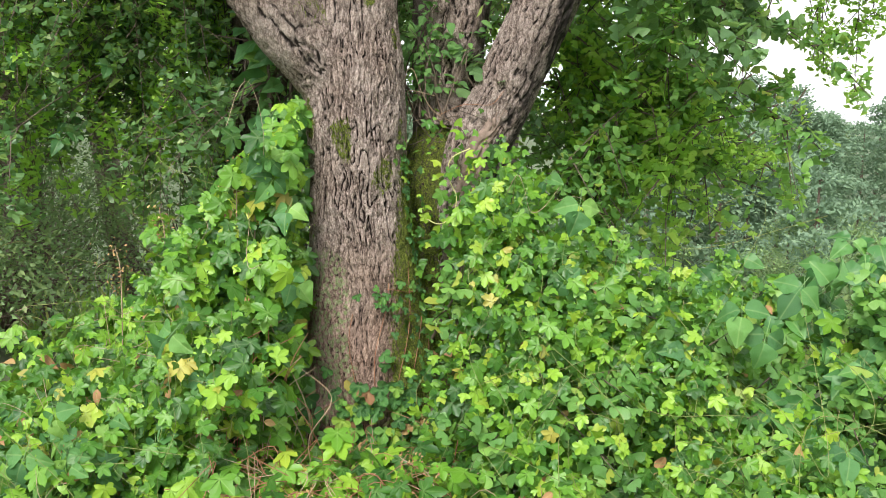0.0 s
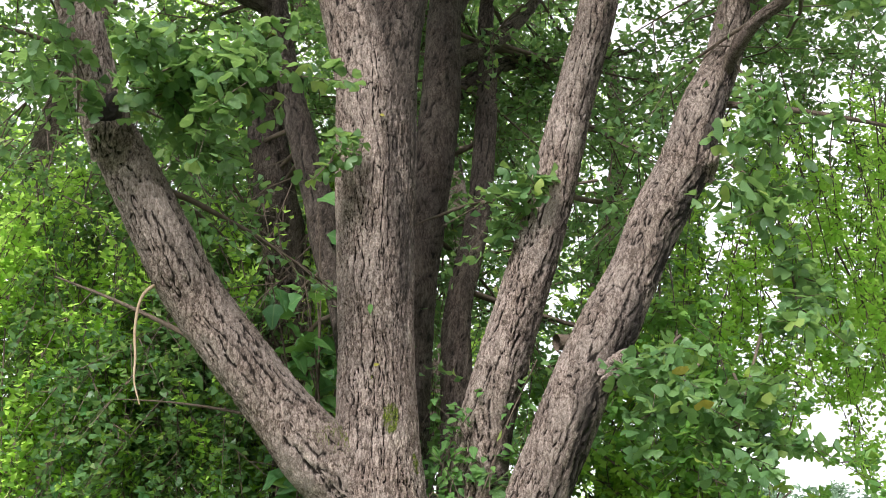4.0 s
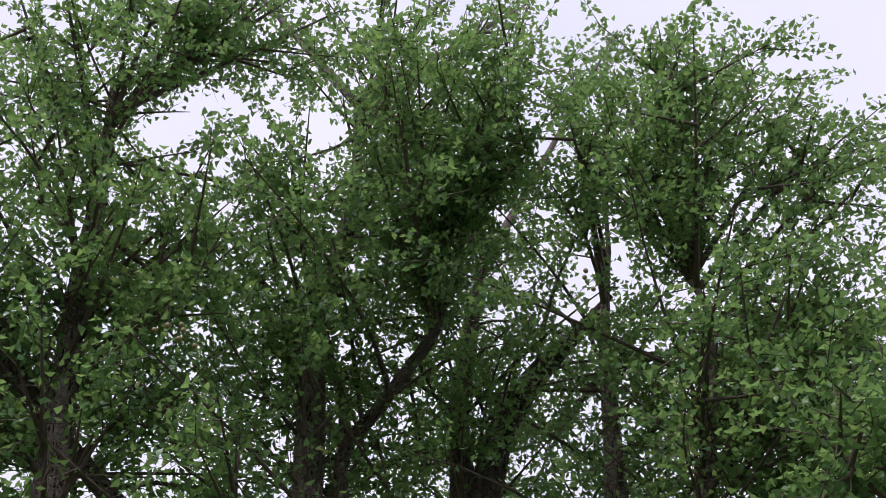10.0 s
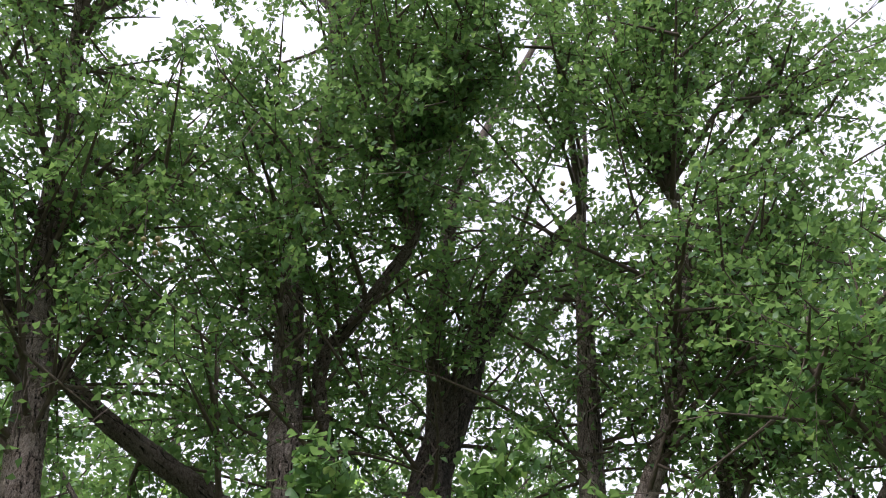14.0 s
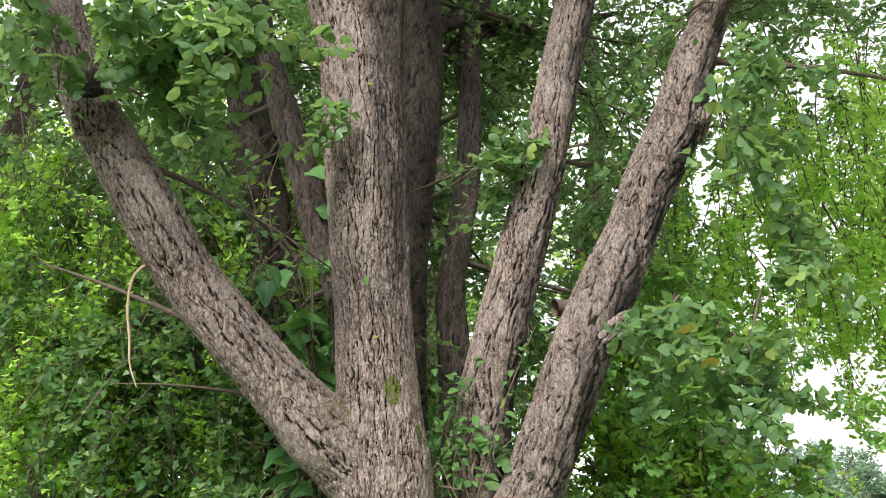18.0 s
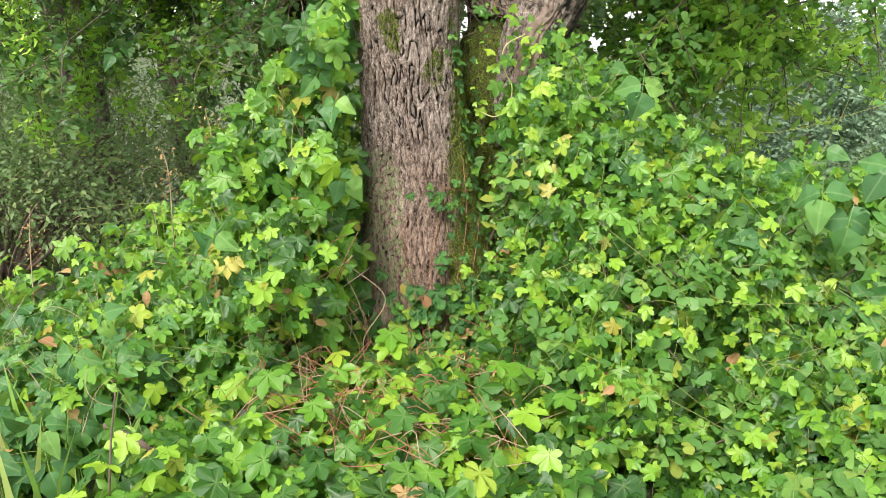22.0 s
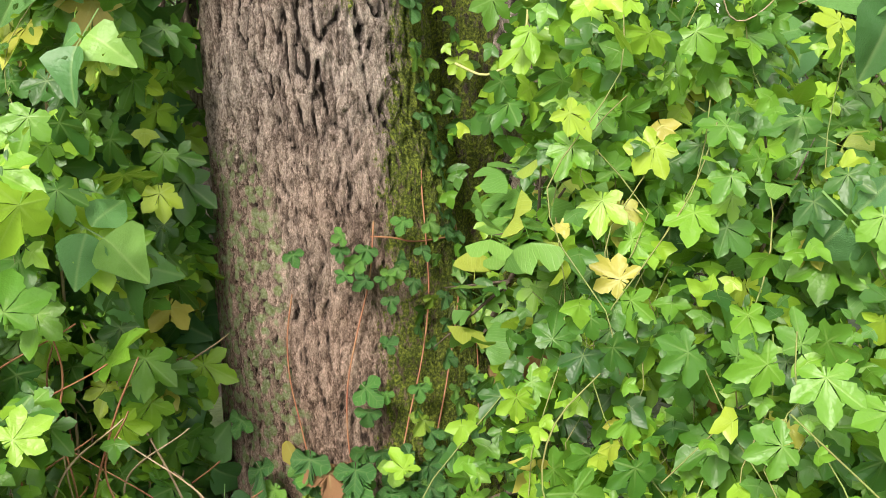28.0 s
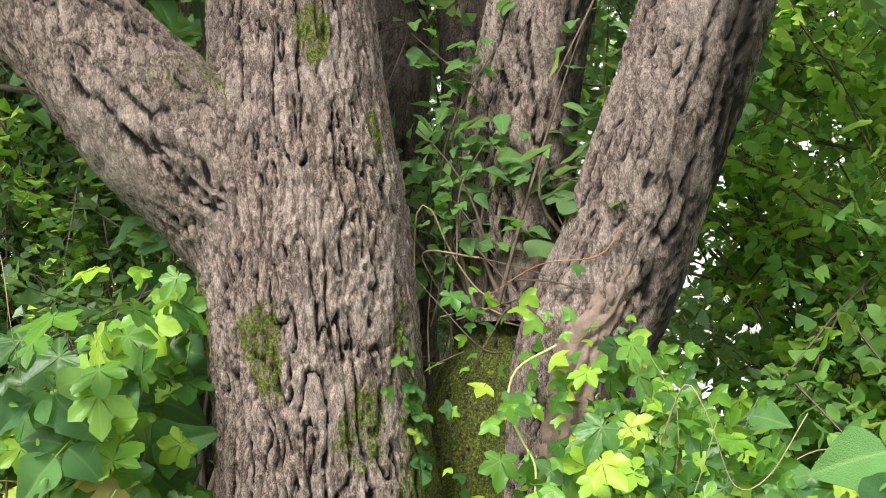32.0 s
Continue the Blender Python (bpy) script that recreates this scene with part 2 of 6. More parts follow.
def bark_material(name, ridge, furrow, stain=0.5):
    """Rough bark: dark furrows, pale granular ridges, browner at the foot, with wetted streaks, shade painted on rear
    stems, moss and lichen.
    """
    m, n, l, b = material(name)
    tex = n.new("ShaderNodeTexCoord")
    rel, moss, lich, foot, damp_shade = (n.new("ShaderNodeAttribute") for _ in range(5))
    damp_shade.attribute_name = "damp_shade"
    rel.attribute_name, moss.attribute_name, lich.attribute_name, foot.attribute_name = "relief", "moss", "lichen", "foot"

    def along(k):
        q = n.new("ShaderNodeMapping")
        q.inputs["Scale"].default_value = (1, 1, k)
        l.new(tex.outputs["Object"], q.inputs["Vector"])
        return q.outputs["Vector"]

    grain = noise_node(n, l, along(0.45), 230, 5, 0.75)
    flake = noise_node(n, l, along(0.55), 95, 6, 0.75)
    broad = noise_node(n, l, tex.outputs["Object"], 7, 5)
    streak = noise_node(n, l, along(0.16), 15, 5, 0.7)
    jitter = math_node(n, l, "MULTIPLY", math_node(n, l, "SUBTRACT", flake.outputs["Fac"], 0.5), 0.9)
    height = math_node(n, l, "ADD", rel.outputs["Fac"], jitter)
    # dark inner bark, with some of the furrows' own shade put into the colour
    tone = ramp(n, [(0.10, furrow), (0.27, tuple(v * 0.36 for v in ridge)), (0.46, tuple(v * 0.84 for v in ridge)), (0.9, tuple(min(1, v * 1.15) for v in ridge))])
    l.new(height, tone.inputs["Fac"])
    col = mix_rgb(n, l, map_range(n, l, grain.outputs["Fac"], 0.54, 0.43, 0.0, 0.65), tone.outputs["Color"], mix_rgb(n, l, 1.0, tone.outputs["Color"], (0.46, 0.41, 0.38), "MULTIPLY"))
    col = mix_rgb(n, l, map_range(n, l, flake.outputs["Fac"], 0.54, 0.64, 0.0, 0.6), col, mix_rgb(n, l, 1.0, col, (1.45, 1.45, 1.48), "MULTIPLY"))
    col = mix_rgb(n, l, map_range(n, l, broad.outputs["Fac"], 0.42, 0.68, 0.0, 0.6), col, mix_rgb(n, l, 1.0, col, (0.70, 0.62, 0.57), "MULTIPLY"))
    col = mix_rgb(n, l, math_node(n, l, "MULTIPLY", foot.outputs["Fac"], 0.85), col, mix_rgb(n, l, 1.0, col, (0.92, 0.78, 0.71), "MULTIPLY"))
    grit = noise_node(n, l, along(0.6), 620, 4, 0.8)
    col = mix_rgb(n, l, map_range(n, l, grit.outputs["Fac"], 0.52, 0.40, 0.0, 0.7), col, mix_rgb(n, l, 1.0, col, (0.42, 0.37, 0.33), "MULTIPLY"))
    col = mix_rgb(n, l, map_range(n, l, grit.outputs["Fac"], 0.52, 0.62, 0.0, 0.6), col, mix_rgb(n, l, 1.0, col, (1.35, 1.34, 1.33), "MULTIPLY"))
    bend = mix_rgb(n, l, 0.03, along(0.28), flake.outputs["Color"], "ADD")
    crack = n.new("ShaderNodeTexVoronoi")
    crack.feature = "DISTANCE_TO_EDGE"
    crack.inputs["Scale"].default_value = 62
    l.new(bend, crack.inputs["Vector"])
    split = math_node(n, l, "MULTIPLY", map_range(n, l, crack.outputs["Distance"], 0.10, 0.02, 0.0, 0.8), map_range(n, l, broad.outputs["Fac"], 0.36, 0.52, 0.35, 1.0))
    col = mix_rgb(n, l, split, col, mix_rgb(n, l, 1.0, col, (0.24, 0.20, 0.18), "MULTIPLY"))
    pits = map_range(n, l, flake.outputs["Fac"], 0.46, 0.37, 0.0, 0.85)
    col = mix_rgb(n, l, pits, col, mix_rgb(n, l, 1.0, col, (0.36, 0.31, 0.28), "MULTIPLY"))
    # wetted streaks, plus a near-black tone that paints shade onto the rear stems
    wet_shade = map_range(n, l, math_node(n, l, "SUBTRACT", streak.outputs["Fac"], math_node(n, l, "MULTIPLY", rel.outputs["Fac"], 0.16)), 0.50, 0.58, 0.0, stain)
    wet_shade = math_node(n, l, "MAXIMUM", wet_shade, math_node(n, l, "MULTIPLY", damp_shade.outputs["Fac"], map_range(n, l, math_node(n, l, "SUBTRACT", streak.outputs["Fac"], math_node(n, l, "MULTIPLY", rel.outputs["Fac"], 0.30)), 0.04, 0.30, 0.0, 0.95)))
    col = mix_rgb(n, l, wet_shade, col, (0.030, 0.025, 0.022))
    speck = noise_node(n, l, tex.outputs["Object"], 230, 5, 0.75)
    green = ramp(n, [(0.34, (0.035, 0.05, 0.012)), (0.5, (0.15, 0.20, 0.03)), (0.64, (0.44, 0.52, 0.07))])
    l.new(speck.outputs["Fac"], green.inputs["Fac"])
    mossy = map_range(n, l, math_node(n, l, "ADD", moss.outputs["Fac"], math_node(n, l, "MULTIPLY", math_node(n, l, "SUBTRACT", flake.outputs["Fac"], 0.5), 1.8)), 0.45, 0.62)
    col = mix_rgb(n, l, mossy, col, green.outputs["Color"])
    spots = n.new("ShaderNodeTexVoronoi")
    spots.inputs["Scale"].default_value = 62
    l.new(tex.outputs["Object"], spots.inputs["Vector"])
    patchy = math_node(n, l, "MULTIPLY", map_range(n, l, math_node(n, l, "ADD", spots.outputs["Distance"], math_node(n, l, "SUBTRACT", flake.outputs["Fac"], 0.5)), 0.55, 0.38),
                       map_range(n, l, math_node(n, l, "ADD", lich.outputs["Fac"], math_node(n, l, "MULTIPLY", math_node(n, l, "SUBTRACT", broad.outputs["Fac"], 0.5), 1.5)), 0.30, 0.5, 0.0, 0.95))
    lich_tone = mix_rgb(n, l, map_range(n, l, speck.outputs["Fac"], 0.42, 0.62), (0.28, 0.35, 0.13), (0.52, 0.58, 0.36))
    col = mix_rgb(n, l, patchy, col, lich_tone)
    l.new(col, b.inputs["Base Color"])
    b.inputs["Roughness"].default_value = 0.85
    b.inputs["Specular IOR Level"].default_value = 0.25
    bump = n.new("ShaderNodeBump")
    bump.inputs["Strength"].default_value, bump.inputs["Distance"].default_value = 1.0, 0.013
    l.new(math_node(n, l, "ADD", math_node(n, l, "ADD", grain.outputs["Fac"], math_node(n, l, "MULTIPLY", flake.outputs["Fac"], 1.2)), math_node(n, l, "SUBTRACT", math_node(n, l, "ADD", math_node(n, l, "MULTIPLY", mossy, speck.outputs["Fac"]), math_node(n, l, "MULTIPLY", grit.outputs["Fac"], 0.4)), math_node(n, l, "MULTIPLY", split, 0.5))), bump.inputs["Height"])
    l.new(bump.outputs["Normal"], b.inputs["Normal"])
    return m


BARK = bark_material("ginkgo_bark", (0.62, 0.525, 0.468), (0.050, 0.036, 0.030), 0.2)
# darker copy of the bark; the shade on rear stems is in its colour
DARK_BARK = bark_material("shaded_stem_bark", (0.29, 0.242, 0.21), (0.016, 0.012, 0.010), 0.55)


def plain_material(name, a, b_, scale, rough=0.8, bump_size=0.01):
    m, n, l, b = material(name)
    tex = n.new("ShaderNodeTexCoord")
    t1 = noise_node(n, l, tex.outputs["Object"], scale, 6, 0.65)
    t2 = noise_node(n, l, tex.outputs["Object"], scale * 9, 4)
    c = mix_rgb(n, l, map_range(n, l, t1.outputs["Fac"], 0.35, 0.65), a, b_)
    c = mix_rgb(n, l, map_range(n, l, t2.outputs["Fac"], 0.4, 0.8, 0.0, 0.5), c, tuple(v * 0.5 for v in a))
    l.new(c, b.inputs["Base Color"])
    b.inputs["Roughness"].default_value = rough
    bp = n.new("ShaderNodeBump")
    bp.inputs["Strength"].default_value, bp.inputs["Distance"].default_value = 0.6, bump_size
    l.new(t2.outputs["Fac"], bp.inputs["Height"])
    l.new(bp.outputs["Normal"], b.inputs["Normal"])
    return m


SOIL = plain_material("weedy_soil", (0.05, 0.085, 0.028), (0.075, 0.095, 0.04), 3.0, 0.9, 0.03)
TWIG = plain_material("twig_bark", (0.16, 0.115, 0.085), (0.09, 0.07, 0.05), 30.0)
VINE = plain_material("vine_stem", (0.17, 0.25, 0.055), (0.22, 0.19, 0.065), 25.0, 0.6, 0.002)
RED_VINE = plain_material("red_vine_stem", (0.30, 0.10, 0.06), (0.36, 0.2, 0.1), 25.0, 0.6, 0.002)
SCAR = plain_material("bare_heartwood", (0.30, 0.225, 0.18), (0.15, 0.105, 0.08), 34.0, 0.75, 0.006)
PALE = plain_material("dry_pale_stem", (0.42, 0.33, 0.22), (0.30, 0.2, 0.12), 20.0, 0.7, 0.002)
# near-black: the shade inside slit and knot hole as a colour, also the cable
HOLLOW = plain_material("hollow_black", (0.022, 0.018, 0.015), (0.05, 0.035, 0.025), 20.0)
FRUIT = plain_material("ginkgo_fruit", (0.35, 0.26, 0.10), (0.24, 0.2, 0.08), 30.0, 0.5, 0.001)


# ---- wood ----
def wood(points, step, sides, cell=(0.028, 0.2), depth=0.010, seed=0, moss=None, lichen=None, lump=0.06, finer=None, width=0.005, damp_shading=(0.0, 0.0, 0.0)):
    """A stem with fissured bark: places, faces and the relief of the bark, as arrays; below the height finer its plates are small."""
    c = curve(points, step)
    t, n, b = frames(c)
    rows = len(c)
    ang = np.linspace(0, 2 * np.pi, sides, endpoint=False)
    ang = ang + 0.45 * np.cos(ang)
    A, I = np.meshgrid(ang, np.arange(rows))
    A, I = A.ravel(), I.ravel()
    along = np.concatenate([[0], np.cumsum(np.linalg.norm(np.diff(c[:, :3], axis=0), axis=1))])
    rad = np.maximum(c[:, 3], 0.003)
    radial = n[I] * np.cos(A)[:, None] + b[I] * np.sin(A)[:, None]
    base = c[I, :3] + radial * rad[I][:, None]
    mean = float(np.mean(rad))
    fine = fbm(base * arr(170, 170, 110), seed + 9, 3)
    mid = fbm(base * arr(70, 70, 40), seed + 19, 2)
    wide = fbm(base * 5, seed + 41, 2)
    low = 1 - smooth(finer - 0.15, finer + 0.15, base[:, 2] + 0.3 * (wide - 0.5)) if finer else 0.0 * A
    # ridges that part and meet again round lens-shaped plates, laid out on the unrolled stem
    roll = np.stack([np.cos(A) * mean, np.sin(A) * mean, along[I]], -1)
    warp = np.stack([fbm(roll * arr(30, 30, 14), seed + 31 + k, 2) for k in range(3)], -1) - 0.5
    q = (roll + warp * arr(0.03, 0.03, 0.06)) / arr(cell[0], cell[0], cell[0] / cell[1])
    du = 2 * np.pi * mean / sides * (1 - 0.45 * np.sin(np.linspace(0, 2 * np.pi, sides, endpoint=False)))

    def seam(q, seed):
        """How far each place lies from the nearest seam, in metres."""
        g = fbm(q, seed, 2).reshape(rows, sides) - 0.5
        gu = (np.roll(g, -1, 1) - np.roll(g, 1, 1)) / (2 * du[None])
        gv = np.gradient(g, axis=0) / max(along[-1] / (rows - 1), 1e-6)
        return (np.abs(g) / np.sqrt(gu * gu + gv * gv + 4.0)).ravel()
    d = seam(q, seed + 60) / width
    s = seam(q * arr(1.9, 1.9, 1.6) + 7, seed + 70) / width
    cross = seam((roll + warp * 0.03) * arr(24, 24, 30), seed + 80) / width
    ragged = (fine - 0.5) * 1.7 + (mid - 0.5) * 1.2
    open_ = 0.55 + 0.9 * vnoise(roll * arr(12, 12, 5), seed + 90)
    big = (0.05 + 0.95 * smooth(0.1, 1.5, d / open_ + ragged)) * (0.55 + 0.45 * smooth(0.0, 1.1, s / open_ + ragged)) * (0.74 + 0.26 * smooth(0.0, 0.9, cross + ragged))
    small = 0.25 + 0.75 * smooth(0.0, 1.2, s + ragged * 1.3) * (0.7 + 0.3 * smooth(0.0, 1.0, cross + ragged))
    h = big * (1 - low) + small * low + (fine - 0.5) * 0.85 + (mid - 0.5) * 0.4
    off = depth * (1 - 0.45 * low) * (0.7 + 0.6 * wide) * (h - 0.7) + rad[I] * lump * (fbm(base * 4.0, seed + 2, 2) - 0.5) * 2
    taper = np.clip(rad[I] / max(mean, 1e-6), 0.25, 1.0)
    pos = base + radial * (off * taper)[:, None]
    k = np.arange(rows * sides).reshape(rows, sides)
    nxt = np.roll(k, -1, axis=1)
    faces = np.stack([k[:-1], nxt[:-1], nxt[1:], k[1:]], -1).reshape(-1, 4)
    damp_shade = smooth(0.1, 0.85, radial[:, 0] + 0.8 * (vnoise(roll * arr(9, 9, 2.2), seed + 95) - 0.5)) * (1 - low) * smooth(damp_shading[2], damp_shading[2] + 0.5, base[:, 2])
    attrs = {"damp_shade": np.clip(damp_shade * damp_shading[0] + damp_shading[1], 0, 1), "relief": np.clip(h + 0.05, 0, 1), "foot": low, "moss": moss(pos) if moss else np.zeros(len(pos)), "lichen": lichen(pos) if lichen else np.zeros(len(pos))}
    return pos, faces, attrs


def rod_arrays(points, step, sides):
    c = curve(points, step)
    t, n, b = frames(c)
    ang = np.linspace(0, 2 * np.pi, sides, endpoint=False)
    ring = np.cos(ang)[None, :, None] * n[:, None, :] + np.sin(ang)[None, :, None] * b[:, None, :]
    pos = (c[:, None, :3] + ring * c[:, None, 3:4]).reshape(-1, 3)
    k = np.arange(len(pos)).reshape(len(c), sides)
    nxt = np.roll(k, -1, axis=1)
    return pos, np.stack([k[:-1], nxt[:-1], nxt[1:], k[1:]], -1).reshape(-1, 4)


def joined(pieces):
    vs, fs, o = [], [], 0
    for v, f in pieces:
        vs.append(v)
        fs.append(f + o)
        o += len(v)
    return np.vstack(vs), np.vstack(fs)


# ---- leaf shapes: base at the origin, tip along +y, upper face +z ----
def fan_shape(outline, centre, lift, rib=lambda x, y: abs(x), ring=False):
    """Triangles from a centre to an outline; lift gives the height of each place, rib its distance from the nearest main vein."""
    m = len(outline)
    if not ring:
        pts = [centre] + outline
        f = [(0, i, i + 1) for i in range(1, m)]
    else:
        pts = [centre] + [(centre[0] + (x - centre[0]) * 0.55, centre[1] + (y - centre[1]) * 0.55) for x, y in outline] + outline
        f = []
        for i in range(1, m):
            f += [(0, i, i + 1), (i, m + i, m + i + 1), (i, m + i + 1, i + 1)]
    return np.array([(x, y, lift(x, y), rib(x, y), math.hypot(x, y) - 1.3 * rib(x, y)) for x, y in pts]), np.array(f)


def ginkgo_shape(rnd, n=12, fine=True):
    half = radians(rnd.uniform(50, 70))
    notch, wave, cup = rnd.uniform(0.06, 0.38), rnd.uniform(0.06, 0.14), rnd.uniform(-0.3, 0.45)
    out = []
    for i in range(n + 1):
        a = -half + 2 * half * i / n
        r = 1.0 - notch * math.exp(-(a / 0.14) ** 2) - 0.16 * (abs(a) / half) ** 3 + wave * (rnd.random() - 0.5)
        out.append((r * math.sin(a), r * math.cos(a)))
    v, f = fan_shape(out, (0.0, 0.30), lambda x, y: cup * x * x + 0.09 * math.sin(7 * x + 2 * y) * y - 0.22 * y * y, lambda x, y: 0.5, fine)
    v[:, 4] = np.arctan2(v[:, 0], v[:, 1] + 0.05)
    k = len(v)
    v = np.vstack([v, [(0.012, 0.0, 0, 0.5, 0), (-0.012, 0.0, 0, 0.5, 0)], [(0.010, -0.55, 0.10, 0, 0), (-0.010, -0.55, 0.10, 0, 0)]])
    m = n + 2 if fine else 1
    last = m + n
    rim = [(0, k, 1), (0, n + 1, k + 1), (0, k + 1, k)] + ([(1, k, m), (n + 1, last, k + 1)] if fine else [])
    f = np.vstack([f, rim, [(k, k + 1, k + 2), (k + 1, k + 3, k + 2)]])
    return v, f


def lobed_shape(rnd, lobes, waist=0.25, droop=0.35, fine=False, teeth=False):
    """Lobes (degrees, length, half width) round the end of the stalk, with toothed edges."""
    out = []
    for j, (deg, length, wide) in enumerate(lobes):
        a = radians(deg + rnd.uniform(-6, 6))
        length *= rnd.uniform(0.85, 1.1)
        dx, dy = math.sin(a), math.cos(a)
        edge = [(0.60, 0.84)]
        if teeth:
            edge = [(0.42, 0.76), (0.54, 1.03), (0.62, 0.82), (0.76, 0.84), (0.88, 0.46)]
        if fine:
            edge = [(0.40, 0.70), (0.48, 0.98), (0.53, 0.86), (0.61, 1.06), (0.66, 0.88), (0.74, 0.94), (0.79, 0.70), (0.87, 0.62), (0.91, 0.36)]
        for k, w in [(k, -w) for k, w in edge] + [(1.0, 0.0)] + edge[::-1]:
            w *= wide * rnd.uniform(0.93, 1.07)
            out.append((dx * k * length + dy * w, dy * k * length - dx * w))
        if j < len(lobes) - 1:
            b = radians((deg + lobes[j + 1][0]) / 2)
            out.append((waist * math.sin(b), waist * math.cos(b)))
    out = [(x, y + 0.22) for x, y in out]
    curl, tilt = rnd.uniform(-0.1, 0.3), rnd.uniform(0.1, droop)
    angs = [radians(d[0]) for d in lobes]

    def lift(x, y):
        r, a = math.hypot(x, y - 0.22), math.atan2(x, y - 0.22)
        off = min(abs(a - b) for b in angs)
        return 0.05 + 0.45 * r * off * (1 if curl > 0 else 0.5) - tilt * r * r + 0.025 * math.sin(9 * x + 5 * y)
    return fan_shape([(-0.02, 0.02)] + out + [(0.02, 0.02)], (0.0, 0.22), lift, lambda x, y: math.hypot(x, y - 0.22) * min(abs(math.atan2(x, y - 0.22) - b) for b in angs), fine)


def hop_shape(rnd, fine=False, teeth=False):
    return lobed_shape(rnd, [(-114, 0.52, 0.17), (-56, 0.74, 0.22), (0, 0.86, 0.24), (56, 0.74, 0.22), (114, 0.54, 0.16)], 0.27, 0.5, fine, teeth)


def ivy_shape(rnd, fine=True):
    return lobed_shape(rnd, [(-78, 0.62, 0.24), (0, 0.75, 0.28), (78, 0.62, 0.24)], 0.40, 0.3, fine)


def oval_shape(rnd, wide=0.75, side=0.0, fine=False):
    out = []
    n = 9 if fine else 6
    lobe = rnd.choice((0.0, 0.08, 0.14, 0.20)) if fine else 0.0
    steps = [(1 - math.cos(math.pi * i / n)) / 2 for i in range(n + 1)]

    def half(s, k):
        return wide / 2 * math.sin(math.pi * s ** 0.78) ** 0.85 * (1 + k) * (1 - 0.2 * s ** 4) * (1 + 0.05 * rnd.uniform(-1, 1)) * (1 - lobe * math.cos(9 * s))
    out = [(-half(s, side), s) for s in steps] + [(half(s, -side), s) for s in steps[-2::-1]]
    fold, bow, wv = rnd.uniform(0.1, 0.45), rnd.uniform(0.15, 0.5), rnd.uniform(0.0, 0.05)
    return fan_shape(out[::-1], (0.0, 0.4), lambda x, y: fold * abs(x) - bow * (y - 0.2) ** 2 + wv * math.sin(14 * y + 4 * x) + (0.007 * math.sin(26 * (y - 0.8 * abs(x))) if fine else 0), ring=fine)


def kudzu_shape(rnd, fine=False):
    """Three broad leaflets on one stalk."""
    pieces = []
    droop = rnd.uniform(0.1, 0.55)
    for deg, base, size in ((0, (0.0, 0.36), 0.70), (78, (0.05, 0.16), 0.62), (-78, (-0.05, 0.16), 0.62)):
        v, f = oval_shape(rnd, rnd.uniform(0.82, 0.98), 0.12 * (deg > 0) - 0.12 * (deg < 0), fine)
        a = radians(-deg + rnd.uniform(-12, 12))
        x, y = v[:, 0] * size, v[:, 1] * size
        z = v[:, 2] * size * 1.5 - rnd.uniform(0.0, 0.25) * y - droop * y * y - 0.3 * droop * np.abs(x)
        pieces.append((np.stack([x * math.cos(a) - y * math.sin(a) + base[0], x * math.sin(a) + y * math.cos(a) + base[1], z, v[:, 3] * size, v[:, 4]], -1), f))
    stalk = np.array([(0.012, -0.25, -0.02, 0, 0), (-0.012, -0.25, -0.02, 0, 0), (-0.008, 0.36, 0.0, 0, 0), (0.008, 0.36, 0.0, 0, 0)])
    pieces.append((stalk, np.array([(0, 1, 2), (0, 2, 3)])))
    return joined(pieces)


def shapes(maker, count, seed, **kw):
    rnd = random.Random(seed)
    return [maker(rnd, **kw) for _ in range(count)]


GINKGO_NEAR = shapes(ginkgo_shape, 6, 1)
GINKGO_MID = shapes(ginkgo_shape, 6, 2, n=8, fine=False)
GINKGO_FAR = [(np.array([(0, 0, 0, 0.5), (-0.80, 0.52, 0.12 * a, 0.5), (-0.40, 0.94, 0.02, 0.5), (0.02, 0.80 - 0.1 * a, -0.10, 0.5), (0.42, 0.93, -0.05 * a, 0.5), (0.78, 0.56, 0.16 * a, 0.5)]),
               np.array([(0, 2, 1), (0, 3, 2), (0, 4, 3), (0, 5, 4)])) for a in (0.4, 1.0, -0.8, 1.6)]
GINKGO_TINY = [(np.array([(0, 0, 0, 0.5), (-0.74, 0.66, 0.12 * a, 0.5), (0.02, 0.84, -0.08 * a, 0.5), (0.74, 0.70, 0.10, 0.5)]), np.array([(0, 2, 1), (0, 3, 2)])) for a in (0.5, 1.2, -0.9, 1.8)]
HOP_SHAPES = shapes(hop_shape, 7, 3)
IVY_SHAPES = shapes(ivy_shape, 5, 4)
HOP_TOOTHED = shapes(hop_shape, 9, 23, teeth=True)
HOP_THREE = shapes(ivy_shape, 6, 24, fine=False)
HOP_FINE = shapes(hop_shape, 9, 13, fine=True)
KUDZU_FINE = shapes(kudzu_shape, 8, 15, fine=True)
OVAL_FINE = shapes(oval_shape, 6, 16, wide=0.58, fine=True)
OVAL_SHAPES = shapes(oval_shape, 5, 6, wide=0.55)
TUFT_SHAPES = [(np.array([(0, 0, 0, 1), (0.24 + 0.05 * i, 0.45, 0.08, 1), (0, 1, -0.12, 1), (-0.26 + 0.04 * i, 0.5, 0.06, 1)]), np.array([(0, 1, 2), (0, 2, 3)])) for i in range(3)]


def turns(facing, tip):
    """Turning matrices (rows of 3 x 3) from the facings and tips of leaves."""
    z = facing / (np.linalg.norm(facing, axis=1)[:, None] + 1e-9)
    y = tip - z * (tip * z).sum(1)[:, None]
    y /= np.linalg.norm(y, axis=1)[:, None] + 1e-9
    return np.stack([np.cross(y, z), y, z], -1)


